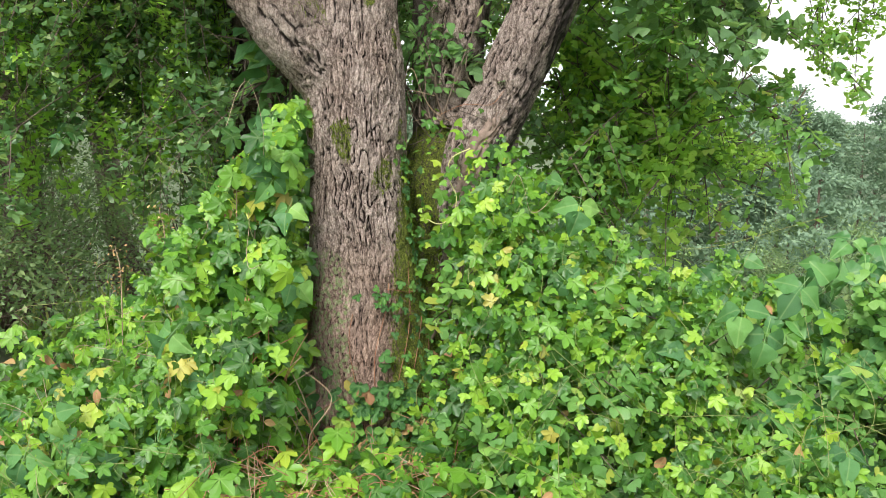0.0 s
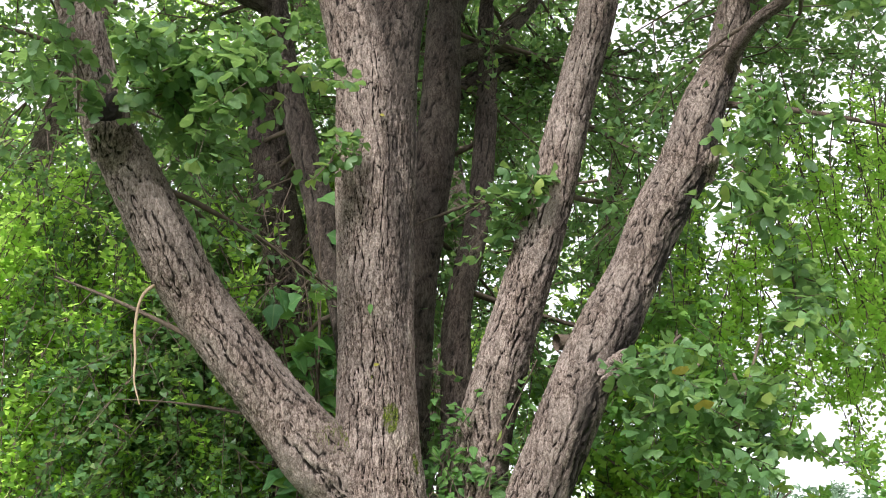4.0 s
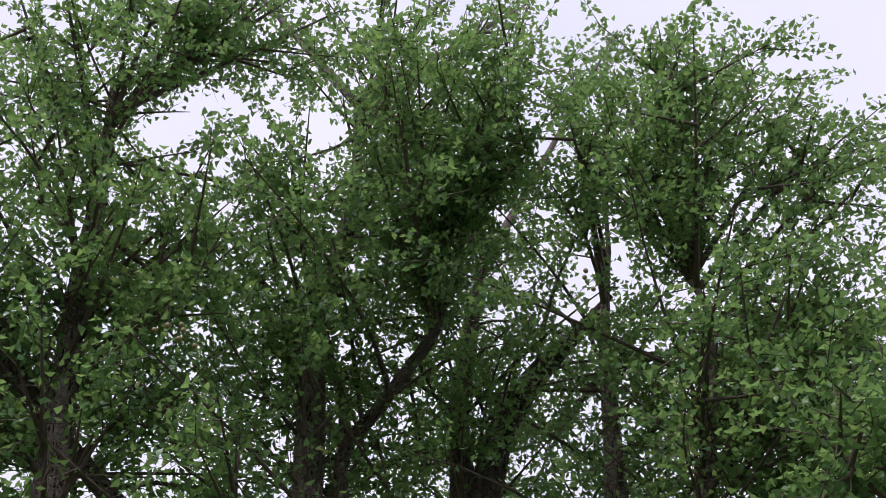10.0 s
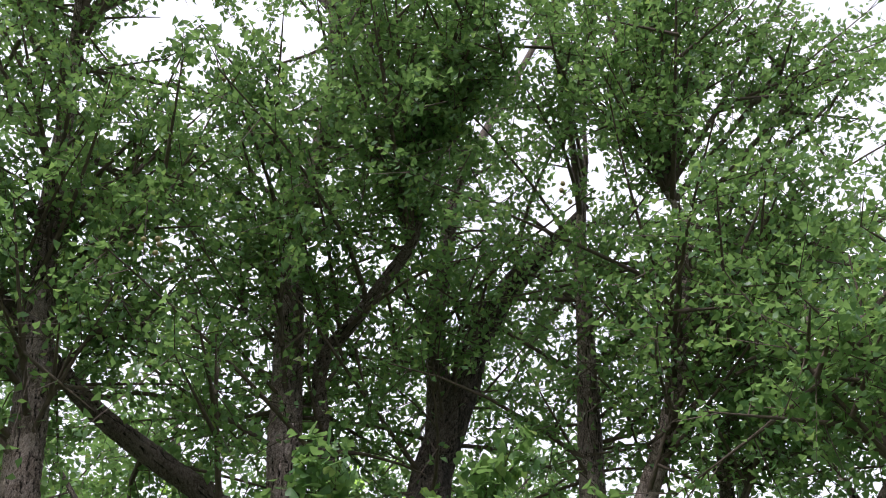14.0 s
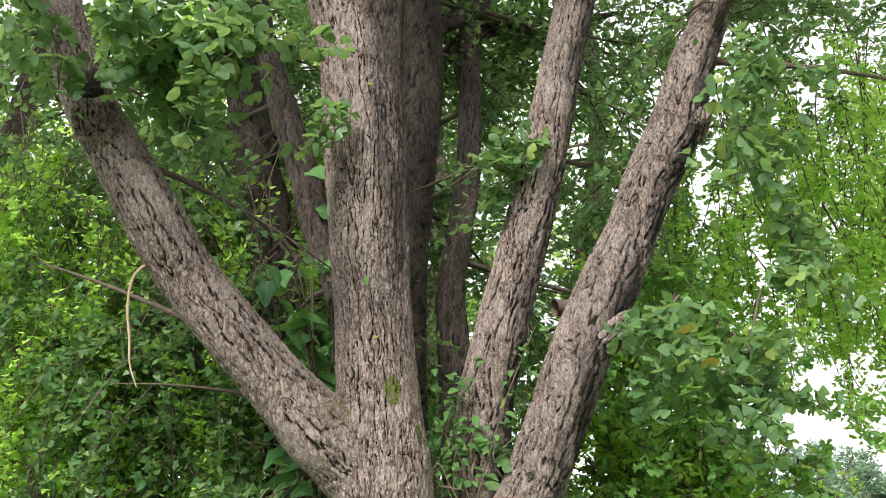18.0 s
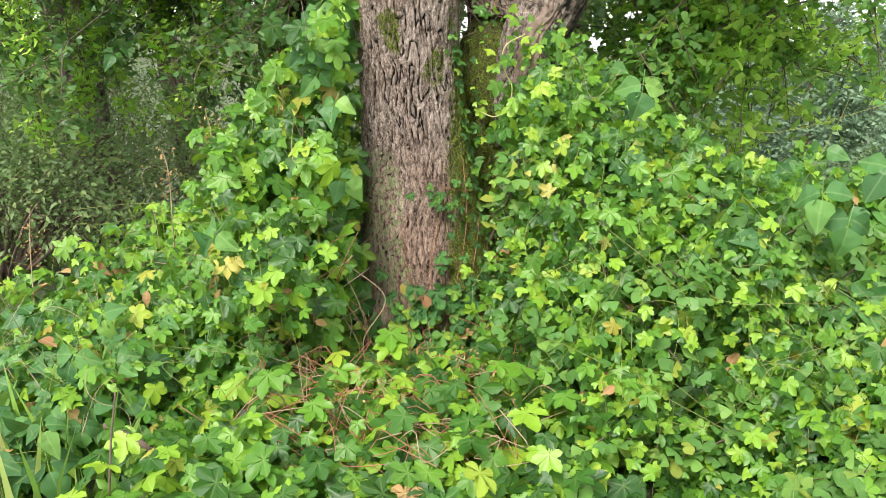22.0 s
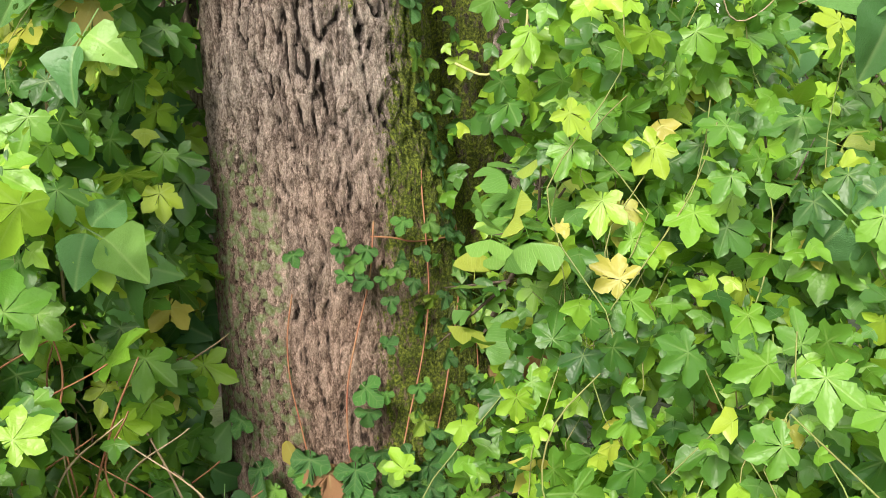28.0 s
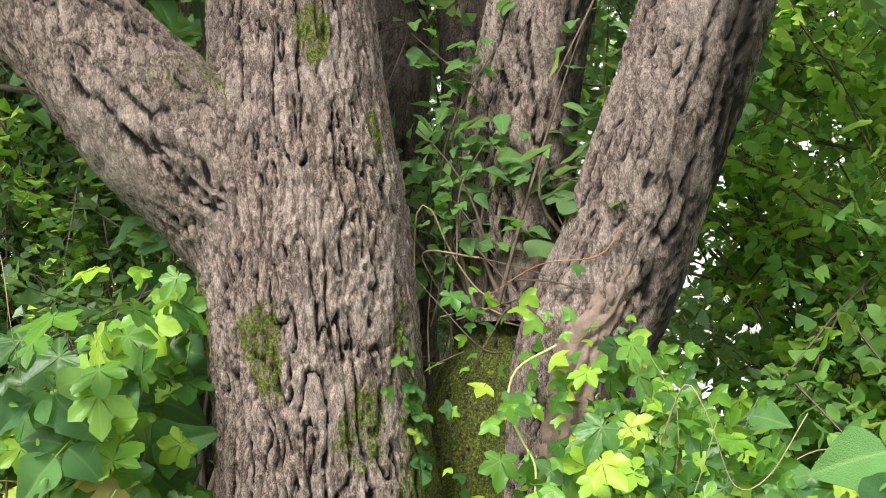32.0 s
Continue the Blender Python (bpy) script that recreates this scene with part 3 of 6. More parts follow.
def leaf_cloud(kinds, place, facing, tip, size, seed=0):
    """Many leaves as one pair of arrays, each a shape of kinds turned and scaled to its place."""
    R = turns(facing, tip)
    pick = np.random.RandomState(seed).randint(0, len(kinds), len(place))
    pieces = []
    for i, (v, f) in enumerate(kinds):
        k = np.where(pick == i)[0]
        if not len(k):
            continue
        w = np.einsum("nij,vj->nvi", R[k], v[:, :3]) * size[k][:, None, None] + place[k][:, None, :]
        w = np.concatenate([w, np.broadcast_to(v[None, :, 3:], (len(k), len(v), v.shape[1] - 3))], -1)
        ff = f[None] + (np.arange(len(k)) * len(v))[:, None, None]
        pieces.append((w.reshape(-1, w.shape[-1]), ff.reshape(-1, 3)))
    return joined(pieces)


def leaf_parts(name, kinds, mats, parent, place, facing, tip, size, seed=0):
    """Leaves as objects of their own under parent, on shared meshes. mats: a list of (share, material)."""
    rs = np.random.RandomState(seed)
    R = turns(facing, tip)
    meshes = [[mesh_of(name, v, f, m) for v, f in kinds] for _, m in mats]
    share = np.cumsum([s for s, _ in mats])
    for i in range(len(place)):
        m = min(int(np.searchsorted(share, rs.rand() * share[-1])), len(mats) - 1)
        ob = new(name, meshes[m][rs.randint(len(kinds))])
        ob.parent = parent
        ob.matrix_basis = Matrix.LocRotScale(Vector(place[i]), Matrix(R[i].tolist()).to_quaternion(), Vector((size[i],) * 3))


def stuff(name, pieces, mat, parent, label=""):
    v, f = joined(pieces)
    return part(name, mesh_of(name, v, f, mat), parent, label, "stuff")


# ---- ground and hills ----
def ground_height(x, y):
    """Level where the camera stands, a low bank at the tree, falling behind it and rising to wooded hills far off."""
    x, y = np.asarray(x, dtype=np.float64), np.asarray(y, dtype=np.float64)
    p = np.stack([x, y, x * 0], -1)
    bank = 0.38 * smooth(1.2, 2.4, y) * (1 - smooth(4.2, 7.0, y))
    fall = -8.0 * smooth(5.5, 34, y) * smooth(-9, 1, x) - 0.6 * smooth(5, 12, y)
    d = np.hypot(x, y)
    hill = smooth(42, 120, d) * (4.0 + 3 * (vnoise(p / 40.0, 3) - 0.5)) * smooth(0, 30, y + 0.3 * np.abs(x))
    rough = 0.10 * (vnoise(p * 0.9, 8) - 0.5) * smooth(1.5, 3, d)
    return bank + fall + hill + rough


def build_ground():
    rings = np.concatenate([np.linspace(0, 8, 40), np.geomspace(8.6, 400, 46), [900, 2500]])
    ang = np.linspace(0, 2 * np.pi, 120, endpoint=False)
    R, A = np.meshgrid(rings[1:], ang, indexing="ij")
    x, y = (R * np.cos(A)).ravel(), (R * np.sin(A)).ravel()
    x, y = np.concatenate([[0], x]), np.concatenate([[0], y])
    v = np.stack([x, y, ground_height(x, y)], -1)
    k = 1 + np.arange(len(rings[1:]) * 120).reshape(-1, 120)
    nxt = np.roll(k, -1, 1)
    f = np.stack([k[:-1], k[1:], nxt[1:], nxt[:-1]], -1).reshape(-1, 4)
    core = np.stack([0 * k[0], k[0], nxt[0], nxt[0]], -1)
    me = bpy.data.meshes.new("ground")
    me.from_pydata(v.tolist(), [], f.tolist() + [c[:3].tolist() for c in core])
    me.materials.append(SOIL)
    me.polygons.foreach_set("use_smooth", [True] * len(me.polygons))
    tagged(new("ground", me), "weedy uneven soil falling away behind the tree to wooded hills", "ground", kind="structure")


build_ground()


# ---- the big ginkgo ----
STEMS = {
    "trunk": [(-0.30, 3.22, 0.15, 0.31), (-0.325, 3.21, 0.54, 0.25), (-0.352, 3.2, 0.805, 0.223), (-0.376, 3.18, 1.06, 0.192), (-0.400, 3.16, 1.30, 0.165), (-0.412, 3.15, 1.47, 0.157), (-0.425, 3.14, 1.62, 0.158), (-0.435, 3.13, 1.79, 0.155), (-0.440, 3.12, 1.98, 0.135), (-0.456, 3.12, 2.25, 0.127), (-0.472, 3.12, 2.53, 0.132), (-0.482, 3.12, 2.76, 0.138), (-0.495, 3.12, 3.05, 0.142), (-0.508, 3.11, 3.2, 0.134), (-0.535, 3.1, 3.36, 0.108), (-0.56, 3.09, 3.52, 0.06)],
    "flank": [(-0.20, 3.34, 0.2, 0.24), (-0.19, 3.36, 0.7, 0.20), (-0.16, 3.36, 1.2, 0.17), (-0.15, 3.36, 1.38, 0.15), (-0.14, 3.38, 1.48, 0.128), (-0.13, 3.40, 1.57, 0.10), (-0.13, 3.42, 1.645, 0.065), (-0.13, 3.43, 1.69, 0.03), (-0.13, 3.43, 1.705, 0.004)],
    "stem_ma": [(-0.52, 3.1, 3.05, 0.10), (-0.545, 3.08, 3.25, 0.108), (-0.638, 3.07, 3.603, 0.103), (-0.747, 3.05, 3.996, 0.090), (-0.809, 3.03, 4.337, 0.084), (-0.862, 3.02, 4.7, 0.08), (-0.92, 3.05, 5.1, 0.08), (-0.942, 3.02, 5.4, 0.078), (-0.953, 2.898, 5.796, 0.075), (-0.956, 2.725, 6.201, 0.064), (-0.845, 2.446, 6.737, 0.05), (-0.72, 2.141, 7.163, 0.036), (-0.69, 1.75, 7.6, 0.02)],
    "stem_mb": [(-0.475, 3.12, 2.7, 0.10), (-0.468, 3.11, 3.0, 0.112), (-0.460, 3.10, 3.25, 0.108), (-0.438, 3.125, 3.519, 0.103), (-0.39, 3.18, 3.855, 0.106), (-0.337, 3.27, 4.326, 0.110), (-0.285, 3.4, 4.85, 0.108), (-0.252, 3.5, 5.3, 0.105), (-0.065, 3.5, 5.951, 0.09), (0.026, 3.419, 6.237, 0.08), (0.271, 3.272, 6.583, 0.068), (0.484, 3.18, 6.76, 0.05), (0.8, 3.0, 7.0, 0.02)],
    "stem_mc": [(-0.235, 3.52, 5.35, 0.07), (-0.212, 3.442, 5.878, 0.068), (-0.211, 3.276, 6.308, 0.06), (-0.13, 3.111, 6.663, 0.05), (-0.049, 2.916, 7.012, 0.04), (0.039, 2.81, 7.3, 0.02)],
    "limb": [(-0.46, 3.13, 1.70, 0.12), (-0.525, 3.1, 1.80, 0.127), (-0.617, 3.05, 1.885, 0.117), (-0.714, 3.0, 1.99, 0.1), (-0.849, 2.93, 2.156, 0.094), (-0.997, 2.86, 2.345, 0.09), (-1.08, 2.78, 2.50, 0.09), (-1.209, 2.72, 2.738, 0.081), (-1.276, 2.66, 2.873, 0.072), (-1.394, 2.6, 3.254, 0.064), (-1.52, 2.57, 3.628, 0.062), (-1.635, 2.55, 4.002, 0.065), (-1.765, 2.52, 4.40, 0.070), (-1.872, 2.471, 4.863, 0.072), (-1.945, 2.3, 5.36, 0.059), (-2.003, 2.1, 5.822, 0.052), (-1.986, 1.689, 6.493, 0.036), (-1.95, 1.3, 6.9, 0.015)],
    "stem_c": [(-0.12, 3.36, 1.6, 0.10), (-0.104, 3.35, 1.954, 0.096), (-0.043, 3.3, 2.2, 0.089), (0.006, 3.28, 2.371, 0.084), (0.112, 3.26, 2.745, 0.08), (0.211, 3.26, 3.181, 0.074), (0.300, 3.255, 3.54, 0.070), (0.374, 3.24, 3.924, 0.071), (0.439, 3.24, 4.313, 0.068), (0.49, 3.34, 4.75, 0.062), (0.555, 3.4, 5.321, 0.06), (0.638, 3.238, 6.01, 0.048), (0.678, 3.055, 6.427, 0.038), (0.736, 2.871, 6.766, 0.026), (0.8, 2.7, 7.0, 0.012)],
    "stem_cc": [(0.45, 3.24, 4.28, 0.055), (0.52, 3.2, 4.35, 0.056), (0.60, 3.2, 4.46, 0.05), (0.70, 3.22, 4.68, 0.047), (0.862, 3.152, 5.012, 0.043), (1.009, 3.021, 5.377, 0.039), (1.14, 2.81, 5.844, 0.034), (1.19, 2.653, 6.09, 0.026), (1.138, 2.565, 6.3, 0.015)],
    "stem_d": [(-0.13, 3.33, 0.8, 0.13), (-0.088, 3.3, 1.096, 0.118), (-0.030, 3.25, 1.50, 0.104), (0.054, 3.22, 1.70, 0.098), (0.148, 3.2, 1.937, 0.1), (0.234, 3.19, 2.158, 0.1), (0.324, 3.18, 2.342, 0.1), (0.41, 3.19, 2.52, 0.086), (0.493, 3.2, 2.717, 0.092), (0.605, 3.22, 2.935, 0.09), (0.679, 3.24, 3.165, 0.08), (0.765, 3.28, 3.36, 0.066), (0.835, 3.3, 3.619, 0.062), (0.938, 3.32, 4.003, 0.053), (1.029, 3.35, 4.376, 0.042), (1.12, 3.4, 4.842, 0.032), (1.2, 3.4, 5.3, 0.02)],
    "branch_d2": [(0.90, 3.31, 3.85, 0.05), (0.96, 3.28, 3.875, 0.052), (1.038, 3.2, 3.89, 0.05), (1.167, 3.1, 3.947, 0.046), (1.281, 2.95, 3.98, 0.04), (1.45, 2.8, 4.0, 0.034), (1.75, 2.55, 4.1, 0.02)],
    "branch_d3": [(0.745, 3.26, 3.28, 0.028), (0.827, 3.05, 3.384, 0.022), (0.924, 2.95, 3.439, 0.021), (1.023, 2.85, 3.582, 0.02), (1.139, 2.75, 3.722, 0.021), (1.243, 2.65, 3.858, 0.02), (1.45, 2.5, 4.1, 0.012)],
    "branch_d4": [(0.83, 3.3, 3.58, 0.045), (0.881, 3.28, 3.62, 0.042), (0.983, 3.2, 3.681, 0.036), (1.077, 3.15, 3.8, 0.027), (1.11, 3.1, 3.9, 0.018)],
    "branch_h": [(-0.80, 3.03, 4.25, 0.06), (-0.85, 2.98, 4.34, 0.056), (-0.907, 2.95, 4.401, 0.05), (-1.054, 2.92, 4.525, 0.047), (-1.22, 2.88, 4.67, 0.048), (-1.421, 2.80, 4.80, 0.048), (-1.681, 2.676, 4.978, 0.044), (-1.926, 2.488, 5.191, 0.04), (-2.178, 2.222, 5.403, 0.035), (-2.45, 1.95, 5.55, 0.025), (-2.8, 1.6, 5.7, 0.012)],
    "branch_i": [(-0.41, 3.26, 4.1, 0.05), (-0.447, 3.2, 4.197, 0.05), (-0.506, 3.13, 4.297, 0.04), (-0.576, 3.1, 4.462, 0.037), (-0.65, 3.13, 4.72, 0.037), (-0.748, 3.1, 5.174, 0.036), (-0.77, 2.971, 5.57, 0.038), (-0.592, 2.876, 5.811, 0.036), (-0.417, 2.768, 6.028, 0.033), (-0.284, 2.673, 6.171, 0.03), (-0.244, 2.593, 6.336, 0.026), (-0.291, 2.452, 6.484, 0.012)],
    "branch_j": [(-0.77, 2.975, 5.5, 0.03), (-0.77, 2.971, 5.6, 0.03), (-0.791, 2.859, 5.872, 0.024), (-0.871, 2.713, 6.167, 0.018), (-0.964, 2.63, 6.35, 0.01)],
}
BACK_STEMS = {
    "stem_b": [(-0.42, 3.85, 0.2, 0.14), (-0.44, 3.88, 1.2, 0.11), (-0.436, 3.9, 2.447, 0.095), (-0.392, 3.9, 2.944, 0.092), (-0.345, 3.92, 3.45, 0.088), (-0.342, 3.97, 3.95, 0.078), (-0.32, 4.0, 4.4, 0.06), (-0.269, 4.0, 4.85, 0.045), (-0.1, 4.0, 5.5, 0.02)],
    "branch_b2": [(-0.33, 3.98, 3.98, 0.05), (-0.292, 4.05, 4.088, 0.051), (-0.16, 4.08, 4.418, 0.05), (-0.049, 4.0, 4.61, 0.048), (0.103, 3.95, 4.745, 0.041), (0.239, 3.9, 4.845, 0.029), (0.5, 3.8, 5.1, 0.012)],
    "branch_b3": [(-0.36, 3.94, 3.65, 0.045), (-0.284, 4.0, 3.755, 0.045), (-0.139, 4.1, 3.875, 0.04), (0.002, 4.2, 4.065, 0.034), (0.107, 4.3, 4.25, 0.02)],
    "branch_b4": [(-0.37, 3.95, 3.5, 0.04), (-0.174, 4.2, 3.756, 0.042), (-0.063, 4.3, 3.878, 0.036), (0.11, 4.4, 3.953, 0.033), (0.253, 4.4, 3.94, 0.024), (0.6, 4.4, 4.0, 0.012)],
    "stem_e": [(-0.85, 4.2, 0.2, 0.14), (-0.93, 4.2, 1.5, 0.11), (-1.04, 4.15, 2.75, 0.097), (-1.099, 4.02, 3.114, 0.095), (-1.155, 4.0, 3.453, 0.085), (-1.152, 3.95, 3.8, 0.07), (-1.15, 3.9, 3.97, 0.055), (-1.261, 3.8, 4.0, 0.049), (-1.436, 3.7, 4.068, 0.046), (-1.667, 3.6, 4.16, 0.043), (-1.912, 3.5, 4.267, 0.038), (-2.153, 3.4, 4.358, 0.027), (-2.6, 3.2, 4.5, 0.012)],
    "branch_e2": [(-1.14, 3.92, 3.93, 0.04), (-1.145, 3.9, 4.012, 0.036), (-1.3, 3.85, 4.217, 0.031), (-1.526, 3.8, 4.502, 0.029), (-1.765, 3.75, 4.804, 0.026), (-2.051, 3.7, 5.209, 0.02), (-2.4, 3.6, 5.7, 0.01)],
    "stem_f": [(-0.52, 3.38, 1.9, 0.06), (-0.622, 3.48, 2.40, 0.062), (-0.762, 3.63, 2.75, 0.06), (-0.819, 3.7, 2.955, 0.06), (-0.938, 3.75, 3.314, 0.056), (-1.02, 3.8, 3.588, 0.049), (-1.1, 3.85, 3.983, 0.035), (-1.15, 3.9, 4.4, 0.015)],
    "stem_k": [(-0.16, 3.45, 1.4, 0.08), (-0.215, 3.6, 2.2, 0.06), (-0.222, 3.63, 2.45, 0.053), (-0.19, 3.72, 2.7, 0.051), (-0.152, 3.8, 2.95, 0.05), (-0.14, 3.95, 3.37, 0.048), (-0.14, 4.1, 3.708, 0.045), (-0.156, 4.2, 4.1, 0.036), (-0.1, 4.3, 4.8, 0.02)],
}


def trunk_moss(p):
    right = smooth(-0.36, -0.22, p[:, 0] + 0.10 * (vnoise(p * 9, 5) - 0.5)) * (1 - smooth(1.45, 1.65, p[:, 2]))
    spots = smooth(0.62, 0.78, vnoise(p * arr(16, 16, 7), 21)) * smooth(1.1, 1.5, p[:, 2]) * (1 - smooth(2.0, 2.3, p[:, 2])) * 0.62
    return np.maximum(right * 0.72, spots)


def trunk_lichen(p):
    return smooth(-0.37, -0.48, p[:, 0]) * (1 - smooth(1.05, 1.3, p[:, 2])) * 0.95 + 0.16 * (1 - smooth(1.0, 1.2, p[:, 2]))


def flank_moss(p):
    return 0.54 + 0.10 * smooth(0.62, 0.9, p[:, 2]) * (1 - smooth(1.6, 1.9, p[:, 2]))


def crotch_moss(p):
    return 0.5 * smooth(0.25, 0.0, np.hypot(p[:, 0] + 0.50, p[:, 2] - 1.97)) + 0.1 * smooth(0.6, 0.8, vnoise(p * 14, 4))


def no_moss(p):
    return 0.0 * p[:, 0]


ginkgo = thing("ginkgo_tree", "old many-stemmed ginkgo with fissured grey-brown bark, mossy foot overgrown by vines", "tree")


def stem_part(key, points, parent, near, seed):
    r = max(p[3] for p in points)
    if near == 2:
        step, sides, cell, depth = (0.0052, 250, (0.022, 0.15), 0.0105) if key == "trunk" else (0.007, 130, (0.024, 0.17), 0.013)
    elif near == 1:
        step, sides, cell, depth = 0.0095, 82, (0.023, 0.14), 0.008
    else:
        step, sides, cell, depth = 0.02, 26, (0.030, 0.16), 0.008 if r > 0.05 else 0.004
    moss = {"trunk": trunk_moss, "flank": flank_moss, "limb": crotch_moss}.get(key, no_moss)
    # rear stems take an even darkening, their shade put into the bark colour
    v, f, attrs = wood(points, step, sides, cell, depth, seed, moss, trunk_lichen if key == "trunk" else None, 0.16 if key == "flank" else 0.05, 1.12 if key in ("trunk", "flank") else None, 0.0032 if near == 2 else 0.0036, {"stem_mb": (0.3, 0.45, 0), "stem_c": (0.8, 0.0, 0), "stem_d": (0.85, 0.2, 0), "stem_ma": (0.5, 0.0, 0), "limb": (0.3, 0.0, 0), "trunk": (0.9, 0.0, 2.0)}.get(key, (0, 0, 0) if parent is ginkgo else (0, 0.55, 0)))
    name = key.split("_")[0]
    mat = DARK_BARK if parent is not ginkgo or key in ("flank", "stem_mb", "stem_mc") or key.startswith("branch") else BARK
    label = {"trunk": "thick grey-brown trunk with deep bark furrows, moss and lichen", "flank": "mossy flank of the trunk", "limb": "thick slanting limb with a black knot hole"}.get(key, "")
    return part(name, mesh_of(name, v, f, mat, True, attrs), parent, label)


CARRIER = {}
for i, (key, pts) in enumerate(STEMS.items()):
    near = 2 if key in ("trunk", "flank") else 1 if key in ("limb", "stem_c", "stem_d", "stem_ma", "stem_mb") else 0
    CARRIER[key] = stem_part(key, pts, ginkgo, near, 40 + i * 17)
back_tree = thing("ginkgo_tree", "dark shaded ginkgo stems standing close behind the big trunk", "tree")
for i, (key, pts) in enumerate(BACK_STEMS.items()):
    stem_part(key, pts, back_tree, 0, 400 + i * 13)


# ---- crowns ----
def grow(points, rs, per_m, length, lift, zmin=2.4, start=0.25, back_below=0.0, zmax=99.0):
    """Side branches of a stem, as rows of (x, y, z, r); below a height they leave it on the far side only."""
    c = curve(points, 0.05)
    n = len(c)
    out = []
    for _ in range(int(0.05 * n * (1 - start) * per_m)):
        p = c[rs.randint(int(n * start), n)]
        if p[2] < zmin or p[2] > zmax:
            continue
        a = rs.uniform(0, 2 * np.pi)
        d = arr(math.cos(a), math.sin(a), lift + rs.uniform(-0.3, 0.4))
        if p[2] < back_below:
            d[1] = abs(d[1]) * 0.9 + 0.25
        d /= np.linalg.norm(d)
        L = rs.uniform(*length)
        bend = rs.normal(0, 0.18, 3)
        r0 = min(p[3] * 0.45, 0.006 + 0.009 * L)
        rows = []
        for s in (0, 0.25, 0.5, 0.75, 1.0):
            q = p[:3] + d * L * s + bend * L * s * s + arr(0, 0, -0.18 * L * s * s)
            rows.append((*q, r0 * (1 - 0.8 * s)))
        out.append(rows)
    return out


def foliage(branches, rs, per_m, twig=(0.18, 0.5), droop=0.4, gap=0.04, leaves=4, size=(0.030, 0.046), start=0.15, flat=0.75, out=0.7, stalk=1.0):
    """Twigs with tufts of leaves along branches: rods for the twigs, then the places, facings, tips and sizes of leaves."""
    rods, place, facing, tip, sizes = [], [], [], [], []
    for b in branches:
        c = curve(b, 0.04)
        n = len(c)
        t = np.gradient(c[:, :3], axis=0)
        t /= np.linalg.norm(t, axis=1)[:, None] + 1e-9
        for _ in range(max(1, int(0.04 * n * per_m))):
            i = rs.randint(int(n * start), n)
            d = t[i] * rs.uniform(0.2, 0.9) + rs.normal(0, out, 3) + arr(0, 0, 0.1)
            d /= np.linalg.norm(d)
            L = rs.uniform(*twig)
            s = np.arange(0.02, L, gap) / L
            q = c[i, :3] + d * (L * s)[:, None] + arr(0, 0, -droop * L) * (s * s)[:, None]
            ends = [c[i, :3] + d * L * k + arr(0, 0, -droop * L * k * k) for k in (0, 1.0)]
            rods.append(rod_arrays([(*e, 0.003 * (1.15 - k)) for e, k in zip(ends, (0, 1.0))], 2 * L, 3))
            k = len(q) * leaves
            around = rs.normal(0, 1, (k, 3))
            around /= np.linalg.norm(around, axis=1)[:, None]
            around[:, 2] = around[:, 2] * 0.6 - 0.15
            sz = rs.uniform(*size, k)
            place.append(np.repeat(q, leaves, 0) + around * (sz * stalk)[:, None])
            tip.append(around + rs.normal(0, 0.25, (k, 3)) + arr(0, 0, -0.25))
            facing.append(arr(0, 0, flat) + rs.normal(0, 0.5, (k, 3)))
            sizes.append(sz)
    return rods, np.vstack(place), np.vstack(facing), np.vstack(tip), np.concatenate(sizes)


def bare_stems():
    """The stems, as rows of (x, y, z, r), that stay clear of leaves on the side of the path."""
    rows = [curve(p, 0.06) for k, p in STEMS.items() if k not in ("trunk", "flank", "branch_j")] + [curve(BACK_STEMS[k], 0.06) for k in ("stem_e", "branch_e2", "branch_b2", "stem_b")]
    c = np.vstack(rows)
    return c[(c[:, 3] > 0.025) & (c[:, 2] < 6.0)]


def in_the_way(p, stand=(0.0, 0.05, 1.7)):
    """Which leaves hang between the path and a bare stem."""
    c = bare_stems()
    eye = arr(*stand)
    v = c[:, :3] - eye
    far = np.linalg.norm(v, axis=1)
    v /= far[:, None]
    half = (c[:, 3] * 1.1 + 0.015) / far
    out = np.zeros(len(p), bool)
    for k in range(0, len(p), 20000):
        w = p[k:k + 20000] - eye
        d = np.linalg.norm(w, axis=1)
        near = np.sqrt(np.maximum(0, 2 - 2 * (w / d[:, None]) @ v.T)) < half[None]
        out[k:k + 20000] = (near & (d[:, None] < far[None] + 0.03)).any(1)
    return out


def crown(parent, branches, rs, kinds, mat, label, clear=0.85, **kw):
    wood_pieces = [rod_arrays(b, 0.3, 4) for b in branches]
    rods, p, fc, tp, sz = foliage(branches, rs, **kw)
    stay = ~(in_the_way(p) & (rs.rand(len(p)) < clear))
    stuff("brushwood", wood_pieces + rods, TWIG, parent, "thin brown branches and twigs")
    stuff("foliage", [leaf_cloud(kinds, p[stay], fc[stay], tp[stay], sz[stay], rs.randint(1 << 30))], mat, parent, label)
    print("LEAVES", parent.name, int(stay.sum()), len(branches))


def arc(a, b, r0, sag=0.0, bow=(0, 0, 0)):
    """A branch from a to b, thinning to its tip."""
    a, b, bow = arr(*a), arr(*b), arr(*bow)
    return [(*(a + (b - a) * s + bow * 4 * s * (1 - s) - arr(0, 0, sag) * s * s), r0 * (1 - 0.8 * s)) for s in (0, 0.25, 0.5, 0.75, 1.0)]


